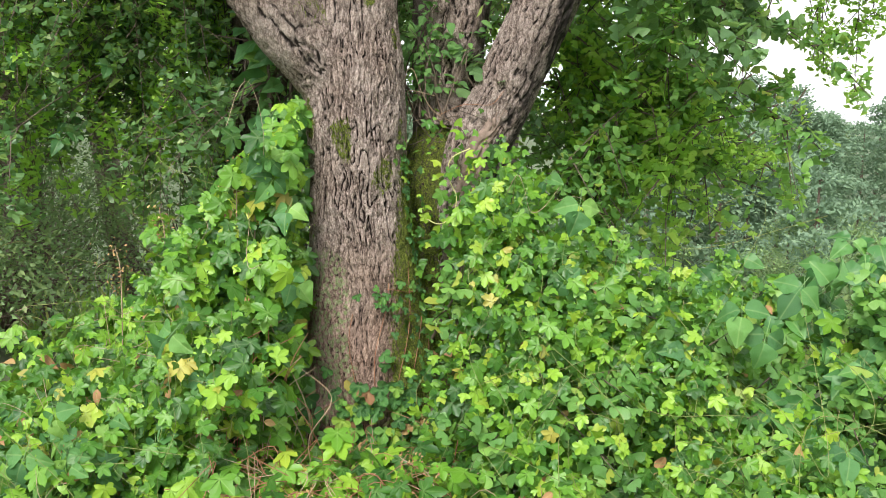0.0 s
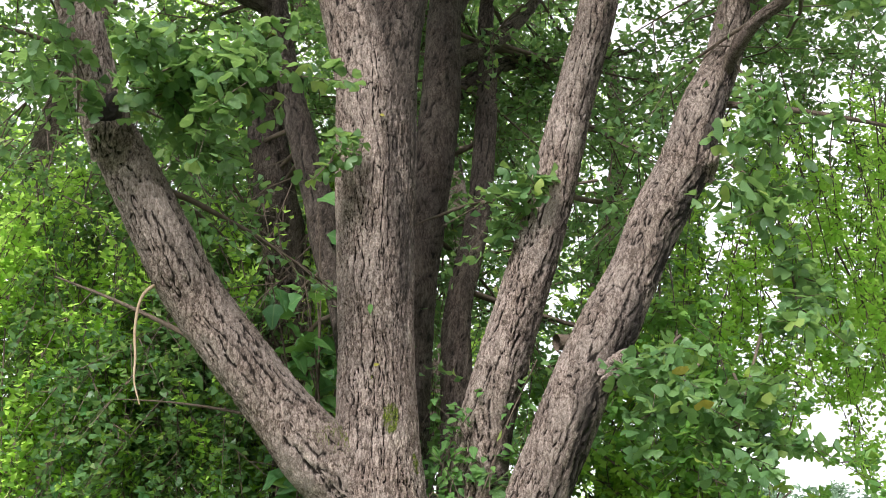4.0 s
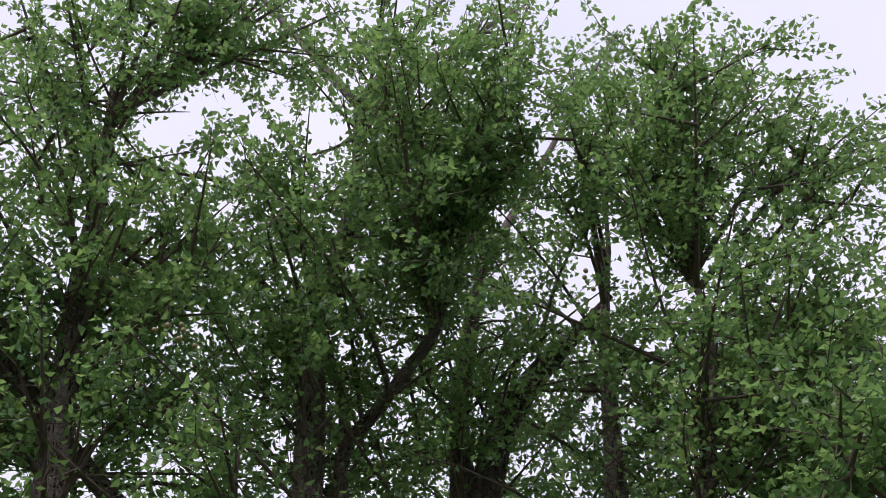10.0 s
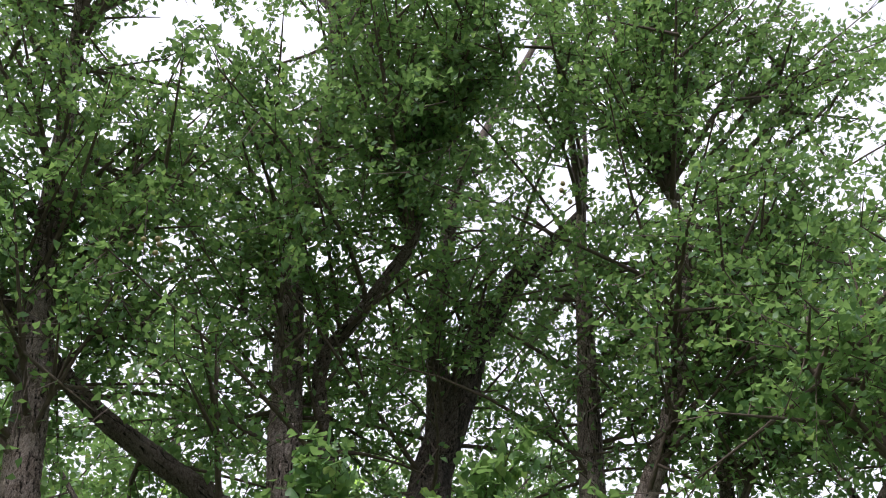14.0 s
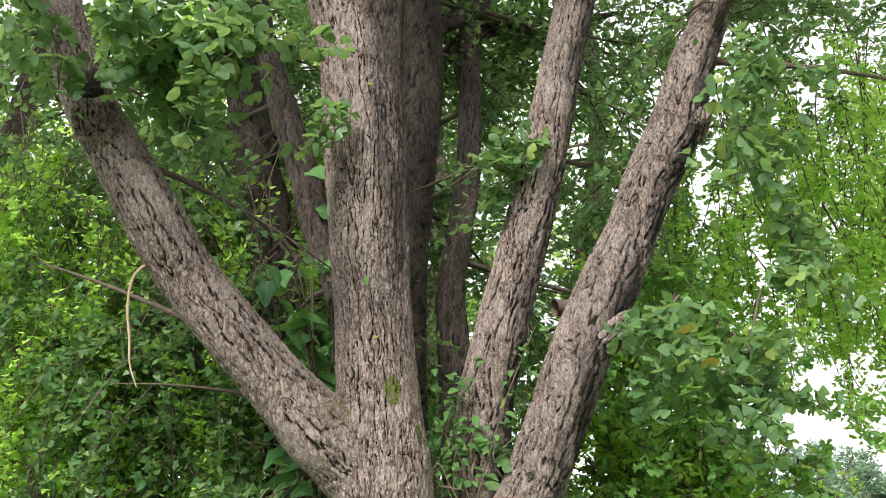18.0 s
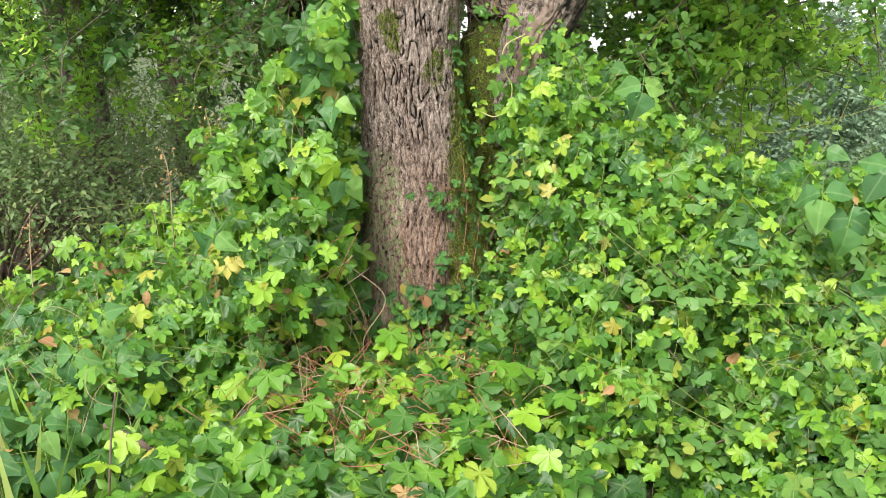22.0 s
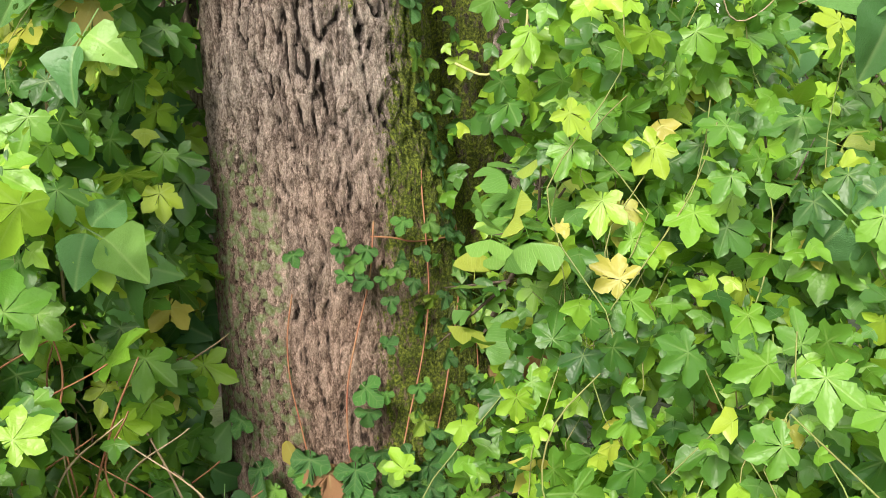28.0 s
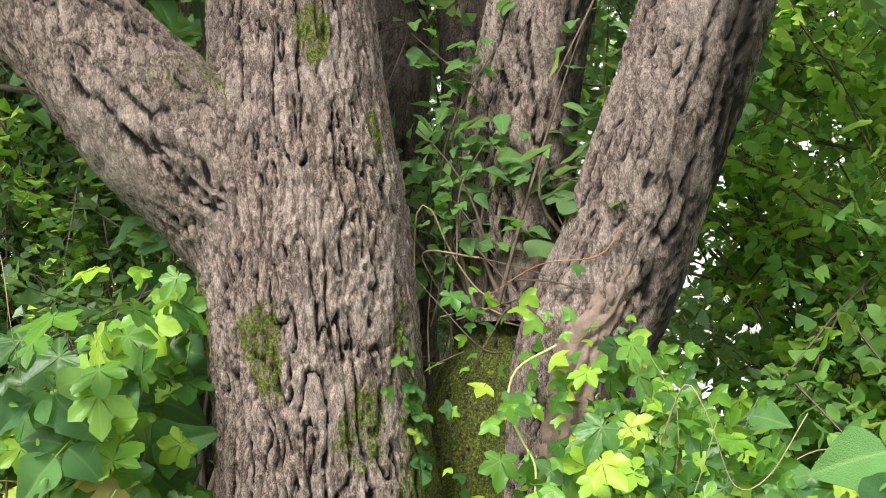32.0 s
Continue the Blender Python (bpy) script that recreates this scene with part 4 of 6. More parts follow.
rs = np.random.RandomState(5)
boughs = []
for key, pts in STEMS.items():
    if key in ("trunk", "flank"):
        continue
    boughs += grow(pts, rs, 3.2, (0.4, 1.1), 0.15, 2.7, 0.2, 5.0, 5.0)
    boughs += grow(pts, rs, 10.0, (0.5, 1.4), 0.25, 4.9, 0.2)
HIGH = np.vstack([curve(p, 0.1) for k, p in STEMS.items() if k not in ("trunk", "flank")])


def bough_to(tip, below, r0, rs, side=5, spread=0.26):
    """A bough that leaves the nearest stem some way below its tip, with side branches near its end."""
    tip = arr(*tip)
    sel = HIGH[(HIGH[:, 2] < tip[2] - below[0]) & (HIGH[:, 2] > tip[2] - below[1])]
    if not len(sel):
        sel = HIGH[HIGH[:, 2] > 6.2]
    a = sel[np.argmin(np.linalg.norm(sel[:, :3] - tip, axis=1)), :3]
    out = [arc(a, tip, r0, -0.1)]
    for k in range(side):
        s = rs.uniform(0.35, 0.8)
        out.append(arc(a + (tip - a) * s, a + (tip - a) * rs.uniform(s, 0.95) + rs.normal(0, spread, 3), 0.012))
    return out


# tips of the boughs that make the top of the crown
TIPS = [(-2.53, 0.74, 7.25), (-2.24, 0.73, 7.38), (-1.84, 0.72, 7.53), (-1.56, 0.60, 7.62), (-1.36, 0.83, 7.65), (-1.30, 1.06, 7.63), (-1.08, 1.04, 7.68), (-0.87, 1.01, 7.72), (-0.72, 1.19, 7.71), (-0.36, 0.92, 7.79), (-0.22, 1.25, 7.74), (0.17, 1.36, 7.73),
        (0.47, 1.30, 7.73), (0.69, 1.62, 7.64), (0.97, 1.73, 7.57), (1.14, 1.72, 7.54), (1.37, 1.78, 7.48), (1.64, 1.59, 7.47), (1.80, 1.76, 7.37), (2.11, 1.80, 7.26), (2.23, 2.01, 7.14), (2.38, 2.07, 7.06), (2.48, 2.26, 6.94)]
SPIRES = [(0.14, 1.63, 11.54), (1.57, 2.38, 11.28), (0.72, 2.00, 11.35), (-2.53, 0.76, 11.30)]
for tip in TIPS:
    boughs += bough_to(tip, (0.9, 2.6), 0.024, rs)
for i in range(60):
    p = HIGH[rs.randint(len(HIGH)), :3]
    if p[2] > 4.6:
        boughs += bough_to(p + arr(rs.normal(0, 0.5), rs.normal(-0.35, 0.4), rs.uniform(0.5, 1.0)), (0.3, 1.6), 0.016, rs, 3)
for i in range(34):
    p = arr(rs.uniform(-1.3, 1.4), rs.uniform(1.2, 2.3), rs.uniform(6.3, 7.2))
    boughs += bough_to(p, (0.2, 1.6), 0.016, rs, 3)
for i in range(34):
    p = arr(rs.uniform(-2.7, -1.0), rs.uniform(1.5, 2.7), rs.uniform(4.7, 6.7))
    boughs += bough_to(p, (0.2, 1.6), 0.016, rs, 3)
for i in range(60):
    p = arr(rs.uniform(0.9, 2.6), rs.uniform(2.0, 3.4), rs.uniform(4.3, 6.2))
    boughs += bough_to(p, (0.2, 1.6), 0.016, rs, 3)
boughs = [b for b in boughs if not (max(b[2][0], b[4][0]) > 0.95 and min(b[2][2], b[4][2]) < 3.45)]
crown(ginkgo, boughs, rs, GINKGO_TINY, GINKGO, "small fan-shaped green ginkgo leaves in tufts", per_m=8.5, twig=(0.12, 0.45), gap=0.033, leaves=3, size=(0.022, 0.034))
spires = []
for tip in SPIRES:
    spires += bough_to(tip, (3.0, 6.0), 0.04, rs, 5, 0.25)
crown(ginkgo, spires, rs, GINKGO_TINY, WOODS, "thin pale leaves of the topmost boughs", per_m=3.0, twig=(0.12, 0.35), gap=0.04, leaves=3, size=(0.028, 0.042), start=0.55)
boughs = []
for key, pts in BACK_STEMS.items():
    boughs += grow(pts, rs, 4.5, (0.5, 1.2), 0.0, 2.3, 0.2, 9.0)
for i in range(46):
    p = arr(rs.uniform(0.35, 2.6), rs.uniform(4.3, 5.6), rs.uniform(3.2, 4.5))
    boughs.append(arc(p, p + arr(rs.normal(0, 0.6), rs.normal(0, 0.3), rs.normal(0.1, 0.2)), 0.004, 0.1))
for i in range(40):
    p = arr(rs.uniform(-2.8, -0.7), rs.uniform(4.2, 5.4), rs.uniform(1.9, 4.0))
    boughs.append(arc(p, p + arr(rs.normal(0, 0.6), rs.normal(0, 0.3), rs.normal(0.0, 0.2)), 0.004, 0.1))
for box, k in (((0.3, 0.88, 3.4, 4.3, 1.4, 2.65), 56), ((0.2, 0.65, 3.6, 4.4, 1.4, 2.0), 12), ((-1.6, -0.65, 3.45, 4.2, 1.4, 2.6), 26), ((0.9, 2.7, 3.6, 5.0, 3.2, 5.0), 46)):
    for i in range(k):
        p = arr(rs.uniform(*box[:2]), rs.uniform(*box[2:4]), rs.uniform(*box[4:]))
        boughs.append(arc(p + arr(rs.normal(0, 0.3), 0.2, 0.15), p + arr(rs.normal(0, 0.25), -0.15, -0.1), 0.004, 0.1))
aside = [b for b in boughs if b[2][0] > 1.05 and b[2][2] < 3.7]
boughs = [b for b in boughs if b[2][0] <= 1.05 or b[2][2] >= 3.7]
close = [b for b in boughs if b[2][1] < 4.4 and 0.2 < b[2][0] <= 1.05 and b[2][2] < 3.0]
boughs = [b for b in boughs if not (b[2][1] < 4.4 and 0.2 < b[2][0] <= 1.05 and b[2][2] < 3.0)]
# brighter leaf colours stand in for light on the leaves beside the stems
crown(back_tree, close[::2], rs, GINKGO_MID, GINKGO_BACKLIT, "pale backlit ginkgo leaves beside the stems", per_m=8, size=(0.024, 0.036), twig=(0.1, 0.3), out=0.5)
close = [b for i, b in enumerate(close) if i % 2]
crown(back_tree, close, rs, GINKGO_MID, SUCKER, "green ginkgo leaves beside the stems", per_m=13, size=(0.026, 0.038), twig=(0.1, 0.35), out=0.6)
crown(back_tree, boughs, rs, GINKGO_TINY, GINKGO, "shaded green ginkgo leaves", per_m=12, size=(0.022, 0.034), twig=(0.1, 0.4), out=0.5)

# branches that hang down like curtains behind the trunk on both sides
hanging = []
for i in range(290):
    x = rs.uniform(-2.7, -0.72)
    y, top = rs.uniform(3.7, 5.0), rs.uniform(2.2, 3.5)
    low = max(top - rs.uniform(0.7, 1.8) - 0.25 * (x + 0.75), 1.0 + 0.15 * rs.rand())
    hanging.append(arc((x + rs.normal(0, 0.25), y, top), (x + rs.normal(0, 0.15), y - 0.1, low), 0.004, 0.0, (rs.normal(0, 0.12), 0, 0.12)))
for i in range(90):
    x = rs.uniform(0.25, 1.2) if i % 3 == 0 else rs.uniform(0.8, 2.8)
    y, top = rs.uniform(4.0, 5.4), rs.uniform(2.9, 3.9)
    low = (1.78 if x < 1.1 else 2.0 + 0.12 * math.sin(7 * x)) + 0.8 * rs.rand() ** 1.5
    hanging.append(arc((x + rs.normal(0, 0.2), y, top), (x + rs.normal(0, 0.12), y - 0.1, low), 0.004, 0.0, (rs.normal(0, 0.1), 0, 0.12)))
for i in range(75):
    x, y, top = rs.uniform(1.5, 3.1), rs.uniform(4.6, 6.0), rs.uniform(3.1, 4.3)
    hanging.append(arc((x + rs.normal(0, 0.2), y, top), (x + rs.normal(0, 0.12), y - 0.1, 2.28 + 0.9 * rs.rand() ** 1.4), 0.004, 0.0, (rs.normal(0, 0.1), 0, 0.12)))
for x, low in ((1.55, 1.95), (1.72, 1.8), (1.9, 2.0)):
    hanging.append(arc((x - 0.2, 4.5, 3.0), (x, 4.45, low), 0.006, 0.0, (0.05, 0, 0.1)))
hanging.append(arc((0.55, 4.7, 2.0), (1.5, 4.42, 1.40), 0.013, 0.05))
for x in (0.8, 0.95, 1.04, 1.13, 1.25, 1.34, 1.42):
    hanging.append(arc((x, 4.57 - 0.15 * (x - 0.8), 1.85 - 0.62 * (x - 0.8)), (x + 0.06, 4.5, 1.22 + 0.25 * rs.rand()), 0.005))
pale = aside[::3] + [b for i, b in enumerate(hanging) if b[0][0] > 0.8 or i % 3 == 0 or (b[0][0] < -1.5 and i % 3 == 1)]
hanging = [b for i, b in enumerate(hanging) if b[0][0] <= 0.8 and i % 3 and not (b[0][0] < -1.5 and i % 3 == 1)]
crown(back_tree, pale, rs, GINKGO_TINY, GINKGO_BACKLIT, "hanging strands of pale yellow-green ginkgo leaves, coloured as if backlit", per_m=19, size=(0.020, 0.031), twig=(0.03, 0.10), gap=0.024, leaves=5, out=0.8, droop=0.6)
crown(back_tree, hanging, rs, GINKGO_FAR, GINKGO, "hanging strands of green ginkgo leaves", per_m=15, size=(0.021, 0.033), twig=(0.04, 0.15), gap=0.03, leaves=4, out=0.8, droop=0.6)


def far_ginkgo(x, y, height, r, spread, low, seed, label, mat, per_m, size):
    rs = np.random.RandomState(seed)
    t = thing("ginkgo_tree", label, "tree", "ginkgo trees behind")
    z0 = float(ground_height(arr(x), arr(y))[0]) - 0.1
    pts = [(x + 0.25 * math.sin(i * 1.3 + seed), y + 0.2 * math.cos(i + seed), z0 + height * i / 7, r * (1 - i / 8.2)) for i in range(8)]
    v, f, attrs = wood(pts, 0.05, 20, (0.03, 0.12), 0.008, seed)
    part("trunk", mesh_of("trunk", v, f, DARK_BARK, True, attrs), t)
    bs = grow(pts, rs, 6.5, (0.7 * spread, 1.6 * spread), 0.05, low, 0.1)
    crown(t, bs, rs, GINKGO_TINY, mat, "green ginkgo foliage", per_m=per_m, twig=(0.25, 0.8), gap=0.06, leaves=3, size=size, droop=0.5)


for k, (x, y, h, r, s, low) in enumerate([(-2.9, 5.8, 9.0, 0.13, 1.1, 2.2), (3.2, 6.4, 8.5, 0.12, 1.2, 4.6), (0.5, 6.6, 8.5, 0.11, 1.0, 2.8), (-0.7, 7.0, 9.0, 0.14, 1.3, 2.2), (-1.9, 7.8, 8.5, 0.13, 1.3, 1.4), (-1.1, 9.6, 9.5, 0.13, 1.6, 3.0), (-4.4, 5.4, 8.0, 0.12, 1.3, 2.4), (-4.0, 3.6, 7.5, 0.12, 1.1, 3.2)]):
    far_ginkgo(x, y, h, r, s, low, 70 + k, "slender ginkgo tree with a leafy crown behind the big one", GINKGO, 10, (0.036, 0.055))
for k, (x, y, h, r, s, low) in enumerate([(-3.4, 9.6, 11.5, 0.14, 1.7, 1.6), (-6.0, 8.6, 11.0, 0.14, 1.7, 1.6), (-1.0, 12.0, 13.0, 0.15, 1.8, 3.0)]):
    far_ginkgo(x, y, h, r, s, low, 90 + k, "tall ginkgo tree in the row farther back, its leaf colour brightened as if sunlit", GINKGO_BACKLIT, 6.5, (0.045, 0.07))


# ---- leafy sprays of the big tree that stand out before its stems ----
def spray(rs, root, tip, n, reach, size, start=0.35, droop=0.3):
    main = arc(root, tip, 0.006, 0.06)
    c = curve(main, 0.03)
    rods, p, fc, tp, sz = foliage([main], rs, n / (0.03 * len(c)), reach, droop, 0.032, 4, size, start, 0.75, 0.6)
    return [rod_arrays(main, 0.05, 5)] + rods, (p, fc, tp, sz)


rs = np.random.RandomState(77)
SPRAYS = [((-1.25, 2.6, 2.9), (-0.72, 2.45, 2.98), 26, (0.1, 0.28)), ((-0.95, 3.1, 2.75), (-1.04, 2.36, 2.98), 16, (0.1, 0.27)), ((-0.56, 3.0, 2.9), (-0.62, 2.75, 2.76), 4, (0.05, 0.13)),
          ((-1.42, 2.52, 3.3), (-1.30, 2.2, 3.18), 7, (0.1, 0.25)), ((-1.38, 2.55, 3.1), (-1.24, 2.42, 2.92), 6, (0.1, 0.2)), ((-1.5, 2.5, 3.6), (-1.53, 2.15, 3.5), 7, (0.1, 0.3)),
          ((0.55, 3.15, 2.3), (0.42, 2.76, 2.18), 8, (0.1, 0.22)), ((0.6, 3.1, 2.2), (0.38, 2.78, 2.04), 6, (0.1, 0.2)), ((0.8, 3.1, 2.3), (0.65, 2.89, 1.97), 9, (0.1, 0.26)),
          ((0.75, 3.15, 2.9), (0.82, 2.9, 2.74), 8, (0.1, 0.25)), ((0.8, 3.2, 3.3), (0.84, 2.9, 3.0), 7, (0.1, 0.25)), ((-0.4, 3.1, 4.1), (0.12, 2.36, 4.16), 12, (0.1, 0.25)), ((-0.6, 3.0, 4.2), (-0.58, 2.25, 4.2), 9, (0.1, 0.25)),
          ((0.42, 3.2, 4.2), (0.44, 2.64, 4.2), 8, (0.1, 0.25)), ((-0.45, 3.1, 4.2), (-0.55, 2.45, 4.28), 7, (0.1, 0.25)), ((0.3, 3.3, 2.9), (-0.05, 3.1, 2.78), 7, (0.1, 0.22)), ((1.1, 3.0, 3.6), (1.05, 2.75, 3.36), 8, (0.1, 0.25)),
          ((0.95, 3.2, 4.0), (0.86, 2.9, 4.28), 8, (0.1, 0.25)), ((0.95, 3.25, 2.6), (0.88, 2.95, 2.35), 9, (0.1, 0.24)), ((0.75, 3.3, 2.2), (0.78, 3.05, 1.95), 9, (0.08, 0.2))]
rods, leafs = [], []
for root, end, n, reach in SPRAYS:
    r, l = spray(rs, root, end, n, reach, (0.030, 0.047))
    rods += r
    leafs.append(l)
leafs = tuple(np.concatenate(v) for v in zip(*leafs))
stuff("shoot_wood", rods, TWIG, ginkgo, "thin leafy shoots on the stems")
order = np.argsort(np.linalg.norm(leafs[0] - arr(0, 0.8, 2.2), axis=1))
leaf_parts("leaf", GINKGO_NEAR, [(0.985, GINKGO), (0.015, YELLOW)], ginkgo, *(v[order[:300]] for v in leafs), 8)
stuff("foliage", [leaf_cloud(GINKGO_MID, *(v[order[300:]] for v in leafs), 12)], GINKGO, ginkgo, "fan-shaped leaves on the front shoots")


# ---- vines round the foot ----
def vine_top(x):
    return np.interp(x, [-3, -2.2, -1.5, -1.25, -1.05, -0.9, -0.58, -0.52, -0.14, -0.08, 0.06, 0.17, 0.3, 0.5, 0.75, 1.0, 1.4, 2.0, 3], [0.5, 0.65, 0.82, 0.95, 1.10, 1.27, 1.62, 0.60, 0.58, 1.42, 1.52, 1.38, 1.27, 1.15, 1.10, 1.15, 1.25, 1.2, 0.9])


def vine_front(x, s):
    """A place on the face of the tangle, at s from its foot to its top, and which way it faces."""
    top = vine_top(x)
    z = 0.36 + (top - 0.36) * s
    foot = 1.75 + 0.6 * np.exp(-((x + 0.3) / 0.85) ** 2)
    y = foot + (2.92 - foot) * s ** 0.75 + 0.40 * (fbm(np.stack([x * 2.8, z * 2.8, x * 0], -1), 6, 2) - 0.5)
    y = y + 0.12 * np.abs(x + 0.35) * s + 0.46 * (vnoise(np.stack([x * 5.5, z * 6.5, x * 0], -1), 16) - 0.5) * smooth(0.0, 0.2, s)
    steep = smooth(0.7, 1.4, top)
    return np.stack([x, y, z], -1), np.stack([0.0 * x, -0.45 - 0.45 * steep, 0.8 - 0.3 * steep], -1)


def vine_leaves(rs, n, xr, sr, size, deep=0.22, turn=0.42):
    x, s = rs.uniform(*xr, n), rs.uniform(*sr, n)
    p, face = vine_front(x, s)
    p = p + arr(0, 1, -0.3) * (rs.exponential(deep, n))[:, None] * 0.6 + rs.normal(0, 0.035, (n, 3))
    face = face + rs.normal(0, turn, (n, 3))
    tip = arr(0, -0.35, -1.0) + rs.normal(0, 0.6, (n, 3))
    return p, face, tip, rs.uniform(*size, n) * rs.uniform(0.75, 1.0, n)


def keep(sel, a):
    return tuple(v[sel] for v in a)


def both(a, b):
    return tuple(np.concatenate([u, v]) for u, v in zip(a, b))


def clear_of_trunk(a):
    p = a[0]
    on = (np.hypot(p[:, 0] + 0.36, p[:, 1] - 3.2) < 0.24) | ((np.abs(p[:, 0] + 0.35) < 0.20) & (p[:, 1] > 2.7) & (p[:, 2] > 0.62))
    return keep(~on, a)


def patchy(a, seed, scale, lo, hi, rs):
    """Thins leaves so that a kind grows in patches."""
    d = smooth(lo, hi, fbm(a[0] * scale + 20, seed, 2))
    return keep(rs.rand(len(d)) < d, a)


rs = np.random.RandomState(9)
hop = thing("hop_vine", "light green lobed hop vine tangled over the foot of the tree", "vine")
a = patchy(vine_leaves(rs, 10500, (-2.4, 1.5), (0, 1.02), (0.03, 0.08), 0.26, 0.5), 3, 1.6, 0.28, 0.55, rs)
a = keep((rs.rand(len(a[0])) < 1.0 - 0.6 * smooth(0.5, 1.1, a[0][:, 0])), a)
m = vine_leaves(rs, 2600, (-0.95, 0.15), (0.0, 1.0), (0.04, 0.085), 0.1)
m[0][:, 1] = 1.7 + 1.2 * rs.rand(2600)
m[0][:, 2] = 0.50 + 0.10 * smooth(1.7, 2.6, m[0][:, 1]) + 0.05 * rs.normal(0, 1, 2600) + 0.07 * fbm(m[0] * arr(4, 4, 0), 5, 2) - 0.16 * rs.rand(2600)
m = (m[0], rs.normal(0, 0.4, (2600, 3)) + arr(0, -0.35, 0.85), rs.normal(0, 0.6, (2600, 3)) + arr(0, -0.9, -0.4), m[3])
q = vine_leaves(rs, 5600, (-0.12, 0.95), (0.1, 1.05), (0.015, 0.05), 0.14, 0.6)
q[0][:, 1] -= 0.05
w = vine_leaves(rs, 1500, (-1.0, -0.56), (0.2, 1.0), (0.03, 0.075), 0.1, 0.5)
w[0][:, 1] = rs.uniform(2.85, 3.2, 1500)
w[0][:, 2] = 0.55 + (vine_top(w[0][:, 0]) - 0.5) * rs.rand(1500)
fork = vine_leaves(rs, 330, (-0.2, 0.14), (0.2, 1.0), (0.016, 0.042), 0.1, 0.6)
fork[0][:, 0] = rs.uniform(-0.24, 0.10, 330)
fork[0][:, 1], fork[0][:, 2] = rs.uniform(3.02, 3.17, 330), rs.uniform(0.95, 1.66, 330)
fork = patchy(fork, 33, 7.0, 0.38, 0.62, rs)
q = both(q, w)
drapes, threads = [], []
for i in range(120):
    x = rs.uniform(-0.06, 0.95) if i % 3 else rs.uniform(-1.3, -0.6)
    top, _ = vine_front(arr(x), arr(rs.uniform(0.45, 1.0)))
    L = rs.uniform(0.2, 0.55)
    sway = rs.normal(0, 0.05, 2)
    way = [top[0] + arr(sway[0] * math.sin(3 * t) + 0.02 * math.sin(9 * t + i), -0.09 - 0.12 * t + sway[1] * t, 0.03 - L * t) for t in np.linspace(0, 1, 7)]
    threads.append(rod_arrays([(*p, 0.0007) for p in way], 0.05, 4))
    k = int(L / 0.021)
    at = np.stack([np.interp(np.linspace(0, 6, k), range(7), [p[j] for p in way]) for j in range(3)], -1)
    drapes.append((at + rs.normal(0, 0.018, (k, 3)), arr(0, -0.75, 0.45) + rs.normal(0, 0.4, (k, 3)), arr(0, -0.2, -0.8) + rs.normal(0, 0.6, (k, 3)), rs.uniform(0.016, 0.046, k)))
drapes = tuple(np.concatenate(v) for v in zip(*drapes))
q = both(q, drapes)
stuff("hanging_stem", threads, VINE, hop, "thin yellow-green stems hanging in strands")
a = both(clear_of_trunk(both(both(a, m), q)), fork)
near = np.argsort(a[0][:, 1] - 0.6 * a[0][:, 2] + np.abs(a[0][:, 0] + 0.2) * 0.4 + rs.rand(len(a[0])) * 0.4)
rest = near[300:]
clearly = (a[0][rest, 2] > 0.55) & (np.abs(a[0][rest, 0] + 0.1) < 1.1)
tiny = a[3][rest] < 0.034
stuff("foliage", [leaf_cloud(HOP_SHAPES, *keep(rest[~clearly & ~tiny], a), 3), leaf_cloud(HOP_TOOTHED, *keep(rest[clearly & ~tiny], a), 5), leaf_cloud(HOP_THREE, *keep(rest[tiny], a), 7)], HOP, hop, "lobed light green leaves")
leaf_parts("leaf", HOP_FINE, [(0.972, HOP), (0.006, YELLOW), (0.022, DRY)], hop, *keep(near[:300], a), 4)
n = 260
dead = clear_of_trunk(vine_leaves(rs, n, (-1.6, 0.9), (0.15, 0.95), (0.04, 0.08), 0.06, 0.9))
stuff("dry_leaves", [leaf_cloud(OVAL_SHAPES, *keep(slice(0, 130), dead), 5)], DRY, hop, "withered brown hanging leaves")
stuff("yellow_leaves", [leaf_cloud(HOP_SHAPES, *keep(slice(130, 152), dead), 5)], YELLOW, hop, "yellowed lobed leaves")
print("LEAVES hop", len(a[0]))

kudzu = thing("kudzu_vine", "broad-leaved green kudzu vine climbing over the tangle", "vine")
a = vine_leaves(rs, 950, (0.25, 2.6), (0.1, 1.02), (0.07, 0.14), 0.16)
b = vine_leaves(rs, 480, (-1.9, -0.55), (0.25, 1.0), (0.07, 0.13), 0.2)
a = (a[0], a[1], a[2], a[3] * (1 + 0.15 * smooth(0.7, 1.1, a[0][:, 0])))
a[0][:, 1] += 0.02 + 0.10 * (1 - smooth(0.5, 1.0, a[0][:, 0]))
c = vine_leaves(rs, 70, (-1.9, -0.65), (0, 1), (0.07, 0.13))
c[0][:, 1], c[0][:, 2] = rs.uniform(3.7, 4.6, 70), rs.uniform(1.3, 2.6, 70)
d = vine_leaves(rs, 110, (-0.95, -0.58), (0, 1), (0.08, 0.14), 0.1, 0.4)
d[0][:, 1], d[0][:, 2] = rs.uniform(2.9, 3.2, 110), 0.6 + (vine_top(d[0][:, 0]) - 0.6) * rs.rand(110)
c = both(c, d)
a = keep(rs.rand(len(a[0])) < 0.3 + 0.7 * smooth(0.55, 0.95, a[0][:, 0]), a)
a = both(clear_of_trunk(patchy(both(a, b), 13, 1.7, 0.3, 0.6, rs)), c)
near = np.argsort(a[0][:, 1] - 0.5 * a[0][:, 2] + rs.rand(len(a[0])) * 0.4)
